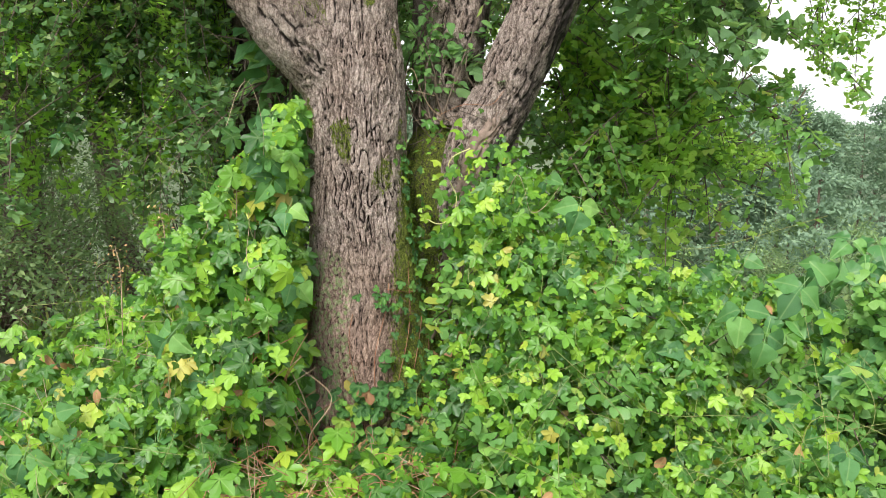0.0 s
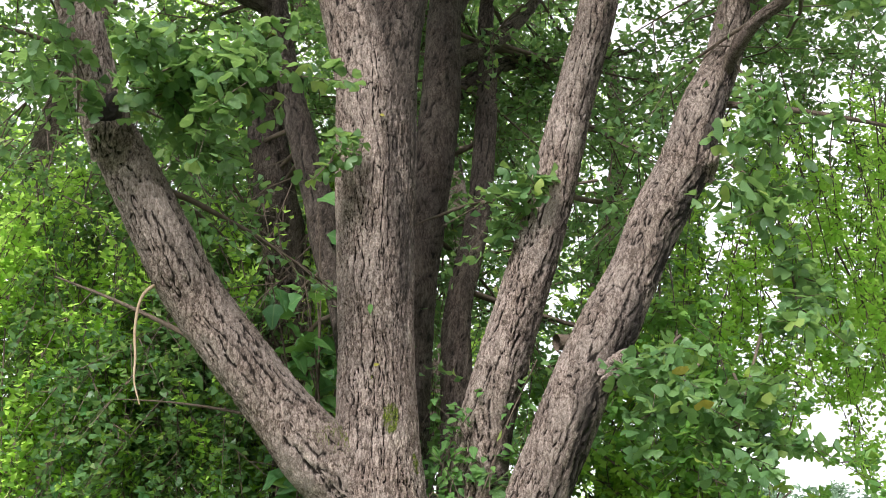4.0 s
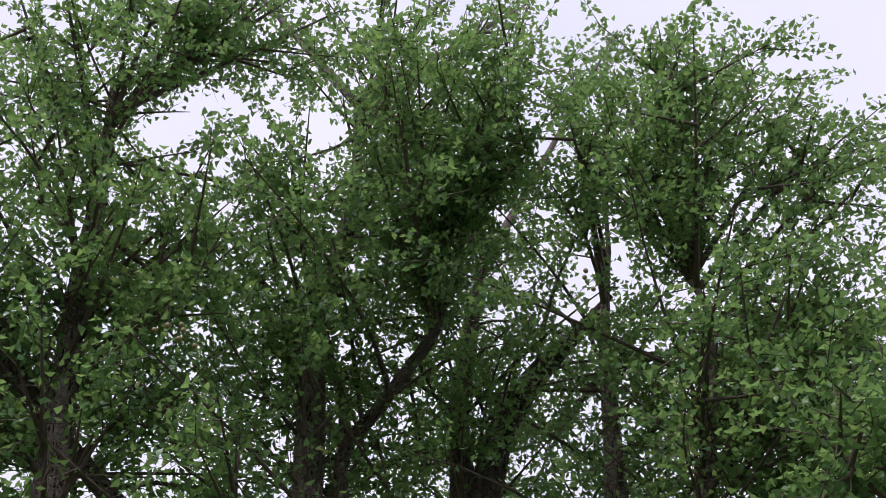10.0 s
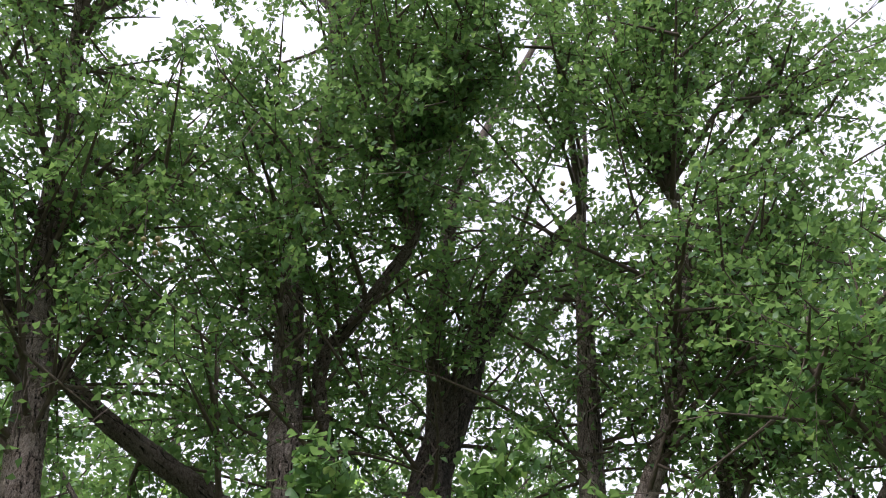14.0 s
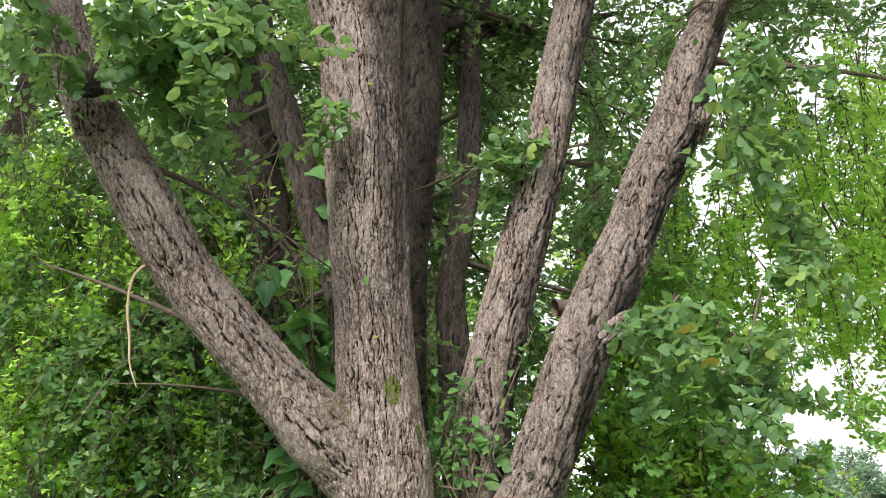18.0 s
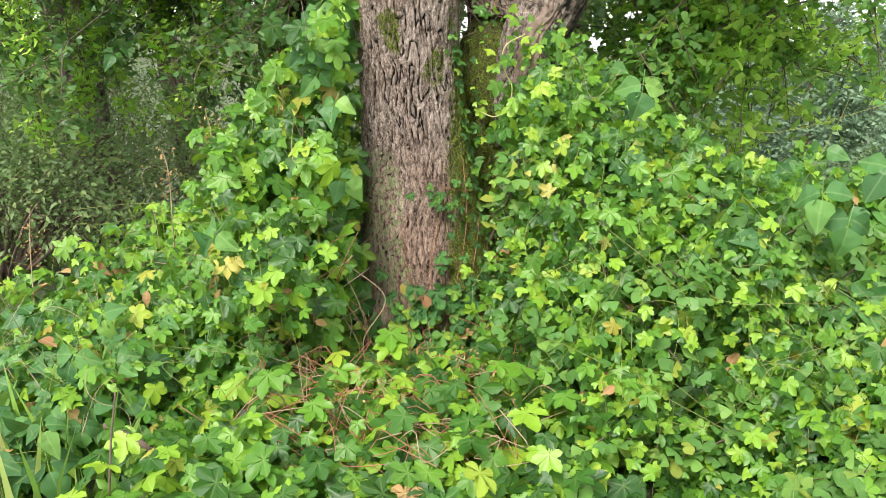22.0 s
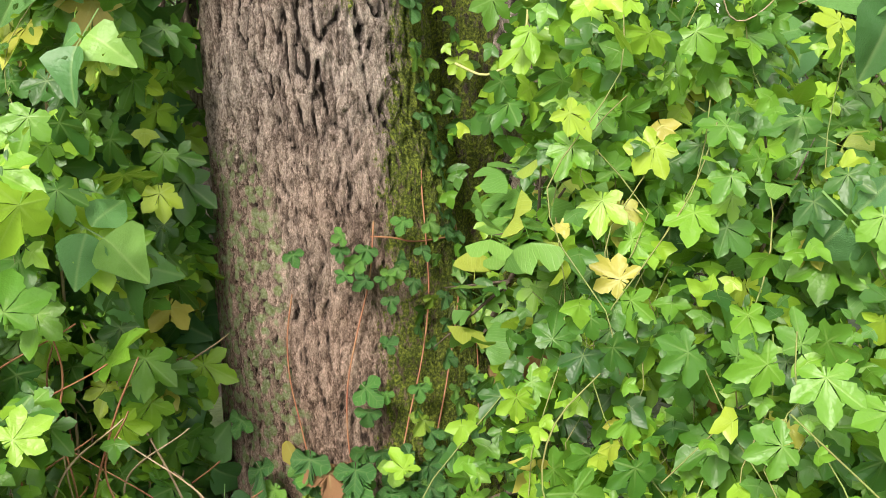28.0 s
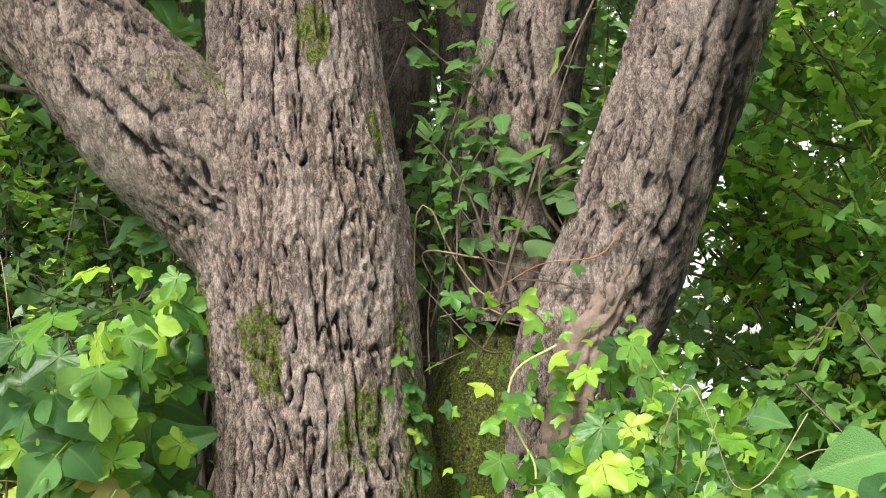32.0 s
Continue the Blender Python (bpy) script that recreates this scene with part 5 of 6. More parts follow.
stuff("foliage", [leaf_cloud(KUDZU_FINE, *keep(near[300:], a), 3)], KUDZU, kudzu, "broad three-part leaves")
leaf_parts("leaf", KUDZU_FINE, [(1.0, KUDZU)], kudzu, *keep(near[:300], a), 4)
print("LEAVES kudzu", len(a[0]))

suckers = thing("ginkgo_sucker", "young bright green ginkgo suckers sprouting from the foot of the tree", "suckers")
rods, leafs = [], []
for i in range(130):
    x = rs.uniform(0.05, 0.55) if i % 8 == 0 else rs.uniform(0.5, 2.3)
    p, _ = vine_front(arr(x), arr(rs.uniform(0.15, 0.95)))
    tip = p[0] + arr(rs.normal(0, 0.08), -0.03 + rs.normal(0, 0.05), rs.uniform(0.0, 0.15))
    r, l = spray(rs, tip + arr(rs.normal(0, 0.15), 0.35, -0.35), tip, 5, (0.06, 0.2), (0.027, 0.042), 0.4, 0.1)
    rods += r
    leafs.append((l[0], l[1] + arr(0, -0.5, 0.2), l[2], l[3]))
leafs = clear_of_trunk(tuple(np.concatenate(v) for v in zip(*leafs)))
near = np.argsort(np.linalg.norm(leafs[0] - arr(0.2, 1.2, 1.0), axis=1) + rs.rand(len(leafs[0])) * 0.3)
stuff("shoot_wood", rods, TWIG, suckers)
leaf_parts("leaf", GINKGO_NEAR, [(0.98, SUCKER), (0.02, YELLOW)], suckers, *keep(near[:300], leafs), 6)
stuff("foliage", [leaf_cloud(GINKGO_MID, *keep(near[300:], leafs), 6)], SUCKER, suckers, "fan-shaped leaves")
print("LEAVES shoots", len(leafs[0]))


# ---- stems, tendrils and flowers of the vines ----
def tangle(name, parent, mat, n, box, length, r, seed, label="", lie=0.0):
    """Loose thin stems curling over the tangle inside a box of x and s."""
    rs = np.random.RandomState(seed)
    pieces = []
    for _ in range(n):
        x, s = rs.uniform(box[0], box[1]), rs.uniform(box[2], box[3])
        p, _ = vine_front(arr(x), arr(s))
        p = p[0] + arr(0, -0.02, 0.01)
        d = rs.normal(0, 1, 3) * arr(1, 0.35, 0.7 - lie)
        d /= np.linalg.norm(d)
        L = rs.uniform(*length)
        k1, k2 = rs.normal(0, 0.25, 3) * L, rs.normal(0, 0.18, 3) * L
        rows = [(*(p + d * L * t + k1 * math.sin(3 * t) + k2 * math.sin(7 * t) - arr(0, 0, 0.15 * L) * t * t), r * rs.uniform(0.7, 1.2)) for t in np.linspace(0, 1, 6)]
        if any(-0.62 < q[0] < -0.08 and q[2] > 0.72 for q in rows):
            continue
        pieces.append(rod_arrays(rows, L / 12, 4))
    stuff(name, pieces, mat, parent, label)


tangle("climbing_stem", hop, VINE, 190, (-2.0, 1.0, 0.1, 1.0), (0.15, 0.6), 0.0008, 1, "thin yellow-green climbing stems")
tangle("red_stem", hop, RED_VINE, 90, (-0.55, -0.15, 0.6, 1.05), (0.08, 0.3), 0.0010, 2, "reddish dry stems at the foot of the trunk", 0.5)
tangle("dry_stem", hop, PALE, 60, (-1.6, 0.2, 0.3, 1.0), (0.12, 0.3), 0.0008, 3, "pale dry stems")

rs = np.random.RandomState(23)
n = 260
fl = vine_leaves(rs, n, (-1.2, 0.85), (0.45, 1.05), (1, 1), 0.02)
blobs = []
for p in fl[0]:
    k = 12
    off = rs.normal(0, 0.016, (k, 3)) * arr(1, 1, 1.8)
    blobs.append((p + arr(0, -0.03, 0) + off, rs.normal(0, 1, (k, 3)), off + arr(0, 0, -0.01), rs.uniform(0.006, 0.013, k)))
stuff("flower_mass", [leaf_cloud(OVAL_SHAPES, *(np.concatenate(v) for v in zip(*blobs)), 7)], HOP, hop, "small yellow-green hanging flower clusters")


# ---- ivy on the trunk ----
TRUNK_LINE = curve(STEMS["trunk"], 0.02)


def on_trunk(x, z, out=0.02):
    """A place on the front of the trunk."""
    cx, cy, r = (np.interp(z, TRUNK_LINE[:, 2], TRUNK_LINE[:, k]) for k in (0, 1, 3))
    dx = np.clip((x - cx) / r, -0.97, 0.97)
    return np.stack([cx + dx * r, cy - r * np.sqrt(1 - dx * dx) - out, z], -1), np.stack([dx, -np.sqrt(1 - dx * dx), 0.15 + 0 * dx], -1)


def build_ivy():
    rs = np.random.RandomState(41)
    ivy = thing("ivy", "dark glossy ivy creeping up the foot of the mossy trunk", "ivy")
    xs, zs, big = [], [], []
    for cx, cz, sx, sz, n, size in ((-0.32, 0.70, 0.07, 0.05, 44, 0.055), (-0.20, 0.62, 0.07, 0.06, 42, 0.05), (-0.25, 0.80, 0.035, 0.06, 14, 0.045), (-0.24, 1.06, 0.07, 0.03, 26, 0.026),
                                    (-0.19, 0.92, 0.04, 0.09, 30, 0.028), (-0.16, 1.22, 0.04, 0.08, 26, 0.03), (-0.15, 1.45, 0.05, 0.05, 26, 0.032), (-0.13, 0.85, 0.03, 0.12, 22, 0.032)):
        xs.append(rs.normal(cx, sx, n))
        zs.append(rs.normal(cz, sz, n))
        big.append(rs.uniform(0.7, 1.15, n) * size)
    x, z, size = np.concatenate(xs), np.concatenate(zs), np.concatenate(big)
    p, face = on_trunk(x, z, 0.022)
    p[:, 1] -= rs.rand(len(p)) * 0.025
    face = face + rs.normal(0, 0.28, (len(p), 3)) + arr(0, 0, 0.35)
    leaf_parts("leaf", IVY_SHAPES, [(0.96, IVY), (0.04, DRY)], ivy, p, face, arr(0, -0.2, -1) + rs.normal(0, 0.5, (len(p), 3)), size, 2)
    rods = []
    for x0, z0, x1, z1 in ((-0.33, 0.5, -0.30, 1.1), (-0.30, 1.08, -0.14, 1.05), (-0.22, 0.5, -0.17, 1.5), (-0.25, 0.55, -0.22, 1.25), (-0.38, 0.5, -0.40, 1.0), (-0.17, 0.5, -0.13, 1.3)):
        t = np.linspace(0, 1, 9)
        q, _ = on_trunk(x0 + (x1 - x0) * t + 0.012 * np.sin(9 * t + x0 * 40), z0 + (z1 - z0) * t, 0.006)
        rods.append(rod_arrays([(*v, 0.0013) for v in q], 0.02, 5))
    for r in rods:
        part("stem", mesh_of("stem", *r, RED_VINE), ivy)


build_ivy()


# ---- details of the big tree ----
def off_stem(key, z, side, out):
    """A place on the near side of a stem at a height: side along x in radii, out in radii towards the viewer."""
    c = curve(STEMS[key], 0.02)
    i = int(np.argmin(np.abs(c[:, 2] - z)))
    return c[i, :3] + arr(side * c[i, 3], -out * c[i, 3], 0), c[i, 3]


def build_details():
    rows = [(*off_stem("stem_d", z, s, 0.74)[0], r) for z, s, r in ((1.34, -0.12, 0.02), (1.40, -0.08, 0.036), (1.52, 0.0, 0.042), (1.62, 0.1, 0.034), (1.70, 0.15, 0.018), (1.76, 0.16, 0.006))]
    v, f, attrs = wood(rows, 0.006, 48, (0.02, 0.1), 0.008, 3, None, None, 0.1)
    part("scar", mesh_of("scar", v, f, SCAR, True, attrs), CARRIER["stem_d"], "long bare reddish-brown wound in the bark")
    # near-black strip in place of the shade inside a slit
    rows = [(*off_stem("stem_d", z, s, 0.86)[0], r) for z, s, r in ((1.36, 0.42, 0.008), (1.44, 0.46, 0.016), (1.54, 0.46, 0.014), (1.62, 0.44, 0.004))]
    part("slit", mesh_of("slit", *rod_arrays(rows, 0.01, 12), HOLLOW), CARRIER["stem_d"], "dark strip beside the wound, for the shade in a slit")
    # black lump as a knot hole's shade, with a broken stub on the slanting limb
    for key, z, s, size in (("limb", 2.84, 0.35, 0.036), ("stem_d", 2.97, 0.55, 0.018)):
        p, r = off_stem(key, z, s, 0.78)
        vv, ff, at = wood([(*(p + arr(0, 0.04, -0.06)), size), (*(p + arr(0.0, 0.0, 0.0)), size * 1.1), (*(p + arr(0.01, -0.01, 0.05)), size * 0.75), (*(p + arr(0.01, 0.0, 0.09)), 0.004)], 0.005, 36, (0.012, 0.3), 0.012, 29, None, None, 0.25)
        part("knot", mesh_of("knot", vv, ff, HOLLOW, True, at), CARRIER[key], "black solid lump for the shade inside a knot hole")
        vv, ff, at = wood([(*(p + arr(0.0, 0.05, -0.10)), size * 1.5), (*(p + arr(0.01, -0.015, -0.045)), size * 1.35), (*(p + arr(0.01, -0.03, -0.02)), size * 0.7)], 0.005, 44, (0.02, 0.4), 0.012, 9, None, None, 0.2)
        part("stub", mesh_of("stub", vv, ff, BARK, True, at), CARRIER[key])
    # a stub on the right stem and dead hanging twig on the limb
    p, r = off_stem("stem_d", 2.16, 0.7, 0.5)
    vv, ff, at = wood([(*p, 0.05), (*(p + arr(0.05, -0.03, 0.03)), 0.042), (*(p + arr(0.085, -0.045, 0.05)), 0.036), (*(p + arr(0.09, -0.048, 0.053)), 0.01)], 0.005, 48, (0.02, 0.4), 0.012, 19, None, None, 0.15)
    part("stub", mesh_of("stub", vv, ff, BARK, True, at), CARRIER["stem_d"], "short broken branch stub")
    p, r = off_stem("limb", 2.37, -0.75, 0.45)
    rows = [(*(p + arr(*q)), rr) for q, rr in (((0.02, 0.02, 0.01), 0.007), ((-0.025, -0.02, -0.015), 0.006), ((-0.055, -0.03, -0.06), 0.005), ((-0.062, -0.03, -0.15), 0.0045), ((-0.05, -0.03, -0.24), 0.004), ((-0.045, -0.03, -0.31), 0.003), ((-0.02, -0.03, -0.38), 0.002))]
    part("dead_twig", mesh_of("dead_twig", *rod_arrays(rows, 0.02, 7), PALE), CARRIER["limb"], "pale bare dead twig hanging down")
    for a, b, r0 in (((-0.62, 3.3, 1.95), (-1.32, 3.1, 2.05), 0.009), ((-0.75, 3.2, 2.08), (-1.7, 3.3, 2.52), 0.016), ((0.15, 3.3, 2.3), (0.55, 3.5, 2.25), 0.03), ((0.75, 3.3, 3.2), (1.5, 3.0, 2.9), 0.014), ((0.38, 3.22, 3.88), (0.85, 3.1, 3.74), 0.008)):
        part("branch", mesh_of("branch", *rod_arrays(arc(a, b, r0, 0.0, (0, 0, 0.03)), 0.03, 9), TWIG), ginkgo)
    # nuts among the leaves
    rs = np.random.RandomState(3)
    for c in ((-1.25, 1.85, 5.0), (-1.2, 1.9, 5.02), (-1.1, 1.7, 6.3), (0.5, 2.1, 5.6)):
        for _ in range(3):
            bm = bmesh.new()
            bmesh.ops.create_icosphere(bm, subdivisions=2, radius=0.012)
            me = bpy.data.meshes.new("nut")
            bm.to_mesh(me)
            bm.free()
            me.materials.append(FRUIT)
            me.polygons.foreach_set("use_smooth", [True] * len(me.polygons))
            ob = part("nut", me, ginkgo, "yellow-brown ginkgo nut")
            ob.location = arr(*c) + rs.normal(0, 0.03, 3)
            ob.scale = (1, 1, 1.15)


build_details()


# ---- fallen leaves caught on the bark ----
def fallen(x, z, turn, size, shape, mat, label):
    p, face = on_trunk(arr(x), arr(z), 0.006)
    t = arr(math.sin(turn), 0, math.cos(turn))
    R = turns(face + arr(0, 0, 0.2), t[None])[0]
    ob = tagged(new("fallen_leaf", mesh_of("fallen_leaf", *shape, mat)), label, "leaf", "fallen leaves")
    ob.matrix_basis = Matrix.LocRotScale(Vector(p[0]), Matrix(R.tolist()).to_quaternion(), Vector((size,) * 3))


fallen(-0.415, 0.785, 2.6, 0.048, OVAL_SHAPES[0], YELLOW, "yellow fallen leaf caught on the rough bark")
fallen(-0.44, 2.16, 1.2, 0.02, OVAL_SHAPES[1], YELLOW, "small yellow leaf stuck in the bark of the stem")
fallen(-0.46, 3.02, 1.5, 0.022, OVAL_SHAPES[2], YELLOW, "small yellow leaf stuck high on the stem")
fallen(-0.46, 2.36, 3.1, 0.035, OVAL_SHAPES[3], SHRUB, "round green leaf stuck on the bark of the stem")


# ---- shrub in the fork ----
def leafy_bush(name, label, base, stems, height, spread, mat, kinds, size, per, seed, wood_mat=TWIG, category="shrub", lean=(0, 0, 0), as_parts=True, r=0.004):
    rs = np.random.RandomState(seed)
    t = thing(name, label, category)
    place, facing, tip, sz = [], [], [], []
    for _ in range(stems):
        b = arr(*base) + rs.normal(0, 0.04, 3) * arr(1, 1, 0)
        e = b + arr(rs.normal(0, spread), rs.normal(0, spread) * 0.7, height * rs.uniform(0.55, 1.1)) + arr(*lean)
        rows = arc(b, e, r, 0.05 * height, (rs.normal(0, 0.05), 0, 0))
        part("stem", mesh_of("stem", *rod_arrays(rows, 0.05, 6), wood_mat), t)
        c = curve(rows, 0.01)
        i = rs.randint(int(len(c) * 0.25), len(c), per)
        d = rs.normal(0, 1, (per, 3))
        d[:, 2] = d[:, 2] * 0.5 + 0.1
        d /= np.linalg.norm(d, axis=1)[:, None]
        place.append(c[i, :3] + d * rs.uniform(0.01, 0.06, per)[:, None])
        tip.append(d + arr(0, -0.1, -0.25))
        facing.append(arr(0, -0.35, 0.7) + rs.normal(0, 0.35, (per, 3)))
        sz.append(rs.uniform(*size, per))
    a = tuple(np.concatenate(v) for v in (place, facing, tip, sz))
    if as_parts:
        leaf_parts("leaf", kinds, [(1.0, mat)], t, *a, seed)
    else:
        stuff("foliage", [leaf_cloud(kinds, *a, seed)], mat, t)
    return t


leafy_bush("shrub", "small green shrub growing in the dark fork of the stems", (-0.19, 3.26, 1.62), 12, 0.48, 0.09, SHRUB, OVAL_FINE, (0.028, 0.05), 24, 4)
leafy_bush("ginkgo_sprout", "tuft of dark ginkgo leaves sprouting at the fork", (-0.06, 3.2, 1.72), 3, 0.14, 0.04, GINKGO, GINKGO_NEAR, (0.035, 0.05), 9, 5, category="sprout")
leafy_bush("broad_leaf_sapling", "sapling with large soft leaves among the rear stems", (-0.75, 3.55, 1.3), 7, 1.9, 0.16, KUDZU, OVAL_FINE, (0.10, 0.18), 13, 6, category="sapling", r=0.008)


# ---- bank of shrubs behind on one side ----
def bank_shrub(x, y, w, h, seed, mat, label):
    rs = np.random.RandomState(seed)
    z = float(ground_height(arr(x), arr(y))[0])
    t = thing("shrub", label, "shrub", "shrubs on the bank", at=(x, y, z))
    rods, place, tip, facing, sz = [], [], [], [], []
    for _ in range(46):
        a, d = rs.uniform(0, 2 * np.pi), w * math.sqrt(rs.rand())
        e = arr(d * math.cos(a), d * math.sin(a), h * (1 - 0.5 * (d / w) ** 2) * rs.uniform(0.55, 1.05))
        rods.append(rod_arrays(arc((0.2 * e[0], 0.2 * e[1], 0), e, 0.012, 0.1, (rs.normal(0, 0.1), rs.normal(0, 0.1), 0.1)), 0.25, 4))
        for _ in range(2):
            rods.append(rod_arrays(arc(e * 0.6, e + rs.normal(0, 0.22, 3), 0.004), 0.4, 3))
        k = 150
        off = rs.normal(0, 0.17, (k, 3)) * arr(1, 1, 0.8)
        place.append(e + off)
        tip.append(off + rs.normal(0, 0.1, (k, 3)) + arr(0, 0, -0.05))
        facing.append(rs.normal(0, 0.5, (k, 3)) + arr(0, -0.2, 0.7))
        sz.append(rs.uniform(0.022, 0.044, k))
    stuff("brushwood", rods, TWIG, t, "grey-brown tangled twigs")
    stuff("foliage", [leaf_cloud(TUFT_SHAPES, *(np.concatenate(v) for v in (place, facing, tip, sz)), seed)], mat, t, "small dull green leaves")


for i, (x, y, w, h) in enumerate([(-2.9, 5.6, 0.9, 1.2), (-4.2, 6.2, 1.1, 1.5), (-3.6, 7.6, 1.2, 1.9), (-5.4, 7.8, 1.4, 2.2), (-2.3, 8.4, 1.2, 1.7), (-1.2, 6.4, 1.0, 1.3), (0.2, 6.8, 1.0, 1.0), (-4.6, 9.8, 1.6, 2.6), (-7.0, 9.6, 1.7, 2.6), (1.6, 9.5, 1.3, 0.9), (2.9, 8.0, 1.1, 0.9), (3.9, 10.5, 1.4, 1.0), (-2.5, 4.3, 0.6, 0.8), (2.6, 4.6, 0.7, 0.7), (3.4, 6.2, 0.9, 0.7), (5.2, 12.5, 1.6, 1.2), (7.0, 15.0, 1.8, 1.5), (4.2, 15.5, 1.8, 1.4)]):
    bank_shrub(x, y, w, h, 600 + i, WOODS, "dull green shrub with grey-brown twigs on the bank behind the tree")


# ---- far woods ----
def pine_meshes(seed, height, mat, needle):
    rs = np.random.RandomState(seed)
    place, facing, tip, size = [], [], [], []
    for i in range(64):
        h = height * (0.15 + 0.85 * rs.rand() ** 0.9)
        reach = (1 - h / height) ** 0.8 * height * 0.32 + 0.35
        a, d = rs.uniform(0, 2 * np.pi), reach * rs.rand() ** 0.35
        c = arr(d * math.cos(a), d * math.sin(a), h + 0.22 * d)
        k = 44
        off = rs.normal(0, 1, (k, 3)) * arr(0.30, 0.30, 0.13) * height / 9
        place.append(c + off)
        facing.append(rs.normal(0, 0.6, (k, 3)) + arr(0, 0, 0.6))
        tip.append(off + c * arr(0.25, 0.25, 0) / max(d, 0.3) + arr(0, 0, 0.35) + rs.normal(0, 0.3, (k, 3)))
        size.append(rs.uniform(0.6, 1.3, k) * needle * 0.8 * height / 9)
    v, f = leaf_cloud(TUFT_SHAPES, np.vstack(place), np.vstack(facing), np.vstack(tip), np.concatenate(size), seed)
    tv, tf = rod_arrays([(0, 0, -0.5, 0.16), (0.1, 0, height * 0.5, 0.11), (0, 0.1, height * 0.95, 0.03)], 1.0, 7)
    return mesh_of("crown", v, f, mat), mesh_of("trunk", tv, tf, TWIG)


def build_woods():
    rs = np.random.RandomState(31)
    protos = [pine_meshes(500 + i, h, m, n) for i, (h, m, n) in enumerate(((8.0, PINE, 0.36), (9.5, PINE, 0.36), (6.0, WOODS, 0.3), (10.5, PINE, 0.36)))]
    for i in range(96):
        az, d = radians(rs.uniform(-30, 4) if i % 6 == 0 else rs.uniform(8, 34)), 32 + 60 * rs.rand() ** 1.1
        x, y = d * math.sin(az), d * math.cos(az)
        k = rs.randint(4) if d > 45 else rs.choice([2, 2, 0])
        crown_me, trunk_me = protos[k]
        t = thing("broadleaf_tree" if k == 2 else "pine_tree", "leafy pale green tree on the slope across the valley" if k == 2 else "grey-green pine on the wooded hillside across the valley", "tree", "hillside trees",
                  at=(x, y, float(ground_height(arr(x), arr(y))[0])))
        t.rotation_euler = (0, 0, rs.uniform(0, 6.28))
        s = rs.uniform(0.7, 1.2)
        t.scale = (s, s, s)
        part("crown", crown_me, t)
        part("trunk", trunk_me, t)


build_woods()


# ---- weeds and grass ----
def build_grass():
    rs = np.random.RandomState(51)
    n = 9000
    r, a = 2.6 + 14 * rs.rand(n) ** 1.6, rs.uniform(0.2, np.pi - 0.2, n)
    x, y = r * np.cos(a), r * np.sin(a)
    z = ground_height(x, y)
    sel = (np.hypot(x + 0.3, y - 3.2) > 2.6) & (y > 1.0)
    p = np.stack([x, y, z], -1)[sel]
    weeds = np.stack([rs.uniform(-2.4, -1.0, 420), rs.uniform(1.9, 2.9, 420), np.zeros(420)], -1)
    weeds[:, 2] = ground_height(weeds[:, 0], weeds[:, 1])
    p = np.vstack([p, weeds])
    n = len(p)
    tip = arr(0, 0, 1) + rs.normal(0, 0.35, (n, 3))
    g = thing("grass", "green grass and weeds round the tree", "grass", kind="stuff")
    blade = [(np.array([(-0.03, 0, 0, 1), (0.03, 0, 0, 1), (0.025, 0.5, 0.05, 1), (-0.025, 0.5, 0.05, 1), (0, 1, 0.2, 1)]), np.array([(0, 1, 2), (0, 2, 3), (3, 2, 4)]))]
    stuff("blades", [leaf_cloud(blade, p, rs.normal(0, 1, (n, 3)) * arr(1, 1, 0.2), tip, np.where(np.arange(n) < n - 420, rs.uniform(0.2, 0.55, n), rs.uniform(0.15, 0.34, n)), 3)], GRASS, g)


build_grass()


# ---- single stems, big leaves and other small things ----
LIVE = plain_material("live_vine_stem", (0.50, 0.52, 0.20), (0.44, 0.42, 0.16), 25.0, 0.5, 0.001)


def rod_part(name, rows, mat, parent, label="", sides=7):
    return part(name, mesh_of(name, *rod_arrays(rows, 0.012, sides), mat), parent, label)


rod_part("tendril", [(*p, 0.0017) for p in ((-0.054, 2.977, 1.535), (-0.106, 2.978, 1.506), (-0.119, 2.981, 1.461), (-0.104, 2.984, 1.418), (-0.088, 2.985, 1.382), (-0.098, 2.983, 1.325), (-0.137, 2.979, 1.298), (-0.177, 2.976, 1.312))],
         LIVE, hop, "thick pale yellow curling stem hanging before the mossy flank")
rod_part("dead_stem", [(*p, 0.0015) for p in ((-0.27, 3.22, 1.60), (-0.275, 3.213, 1.682), (-0.266, 3.197, 1.768), (-0.244, 3.199, 1.772), (-0.217, 3.217, 1.707), (-0.175, 3.232, 1.644), (-0.115, 3.241, 1.611))], PALE, hop, "bleached dead stem looped in the fork")
rod_part("red_stem", [(*p, 0.0010) for p in ((-0.154, 3.185, 1.632), (-0.075, 3.15, 1.668), (0.01, 3.12, 1.672), (0.049, 3.11, 1.716))], RED_VINE, hop)
rod_part("climbing_stem", [(*p, 0.0013) for p in ((-0.02, 2.93, 1.45), (0.0, 2.9, 1.30), (0.04, 2.88, 1.16), (0.05, 2.87, 1.0), (0.02, 2.84, 0.85))], VINE, hop)
rod_part("climbing_stem", [(*p, 0.0012) for p in ((-0.62, 3.0, 1.5), (-0.68, 2.98, 1.32), (-0.66, 2.95, 1.15), (-0.72, 2.93, 0.95), (-0.70, 2.9, 0.75))], VINE, hop)
rs = np.random.RandomState(61)
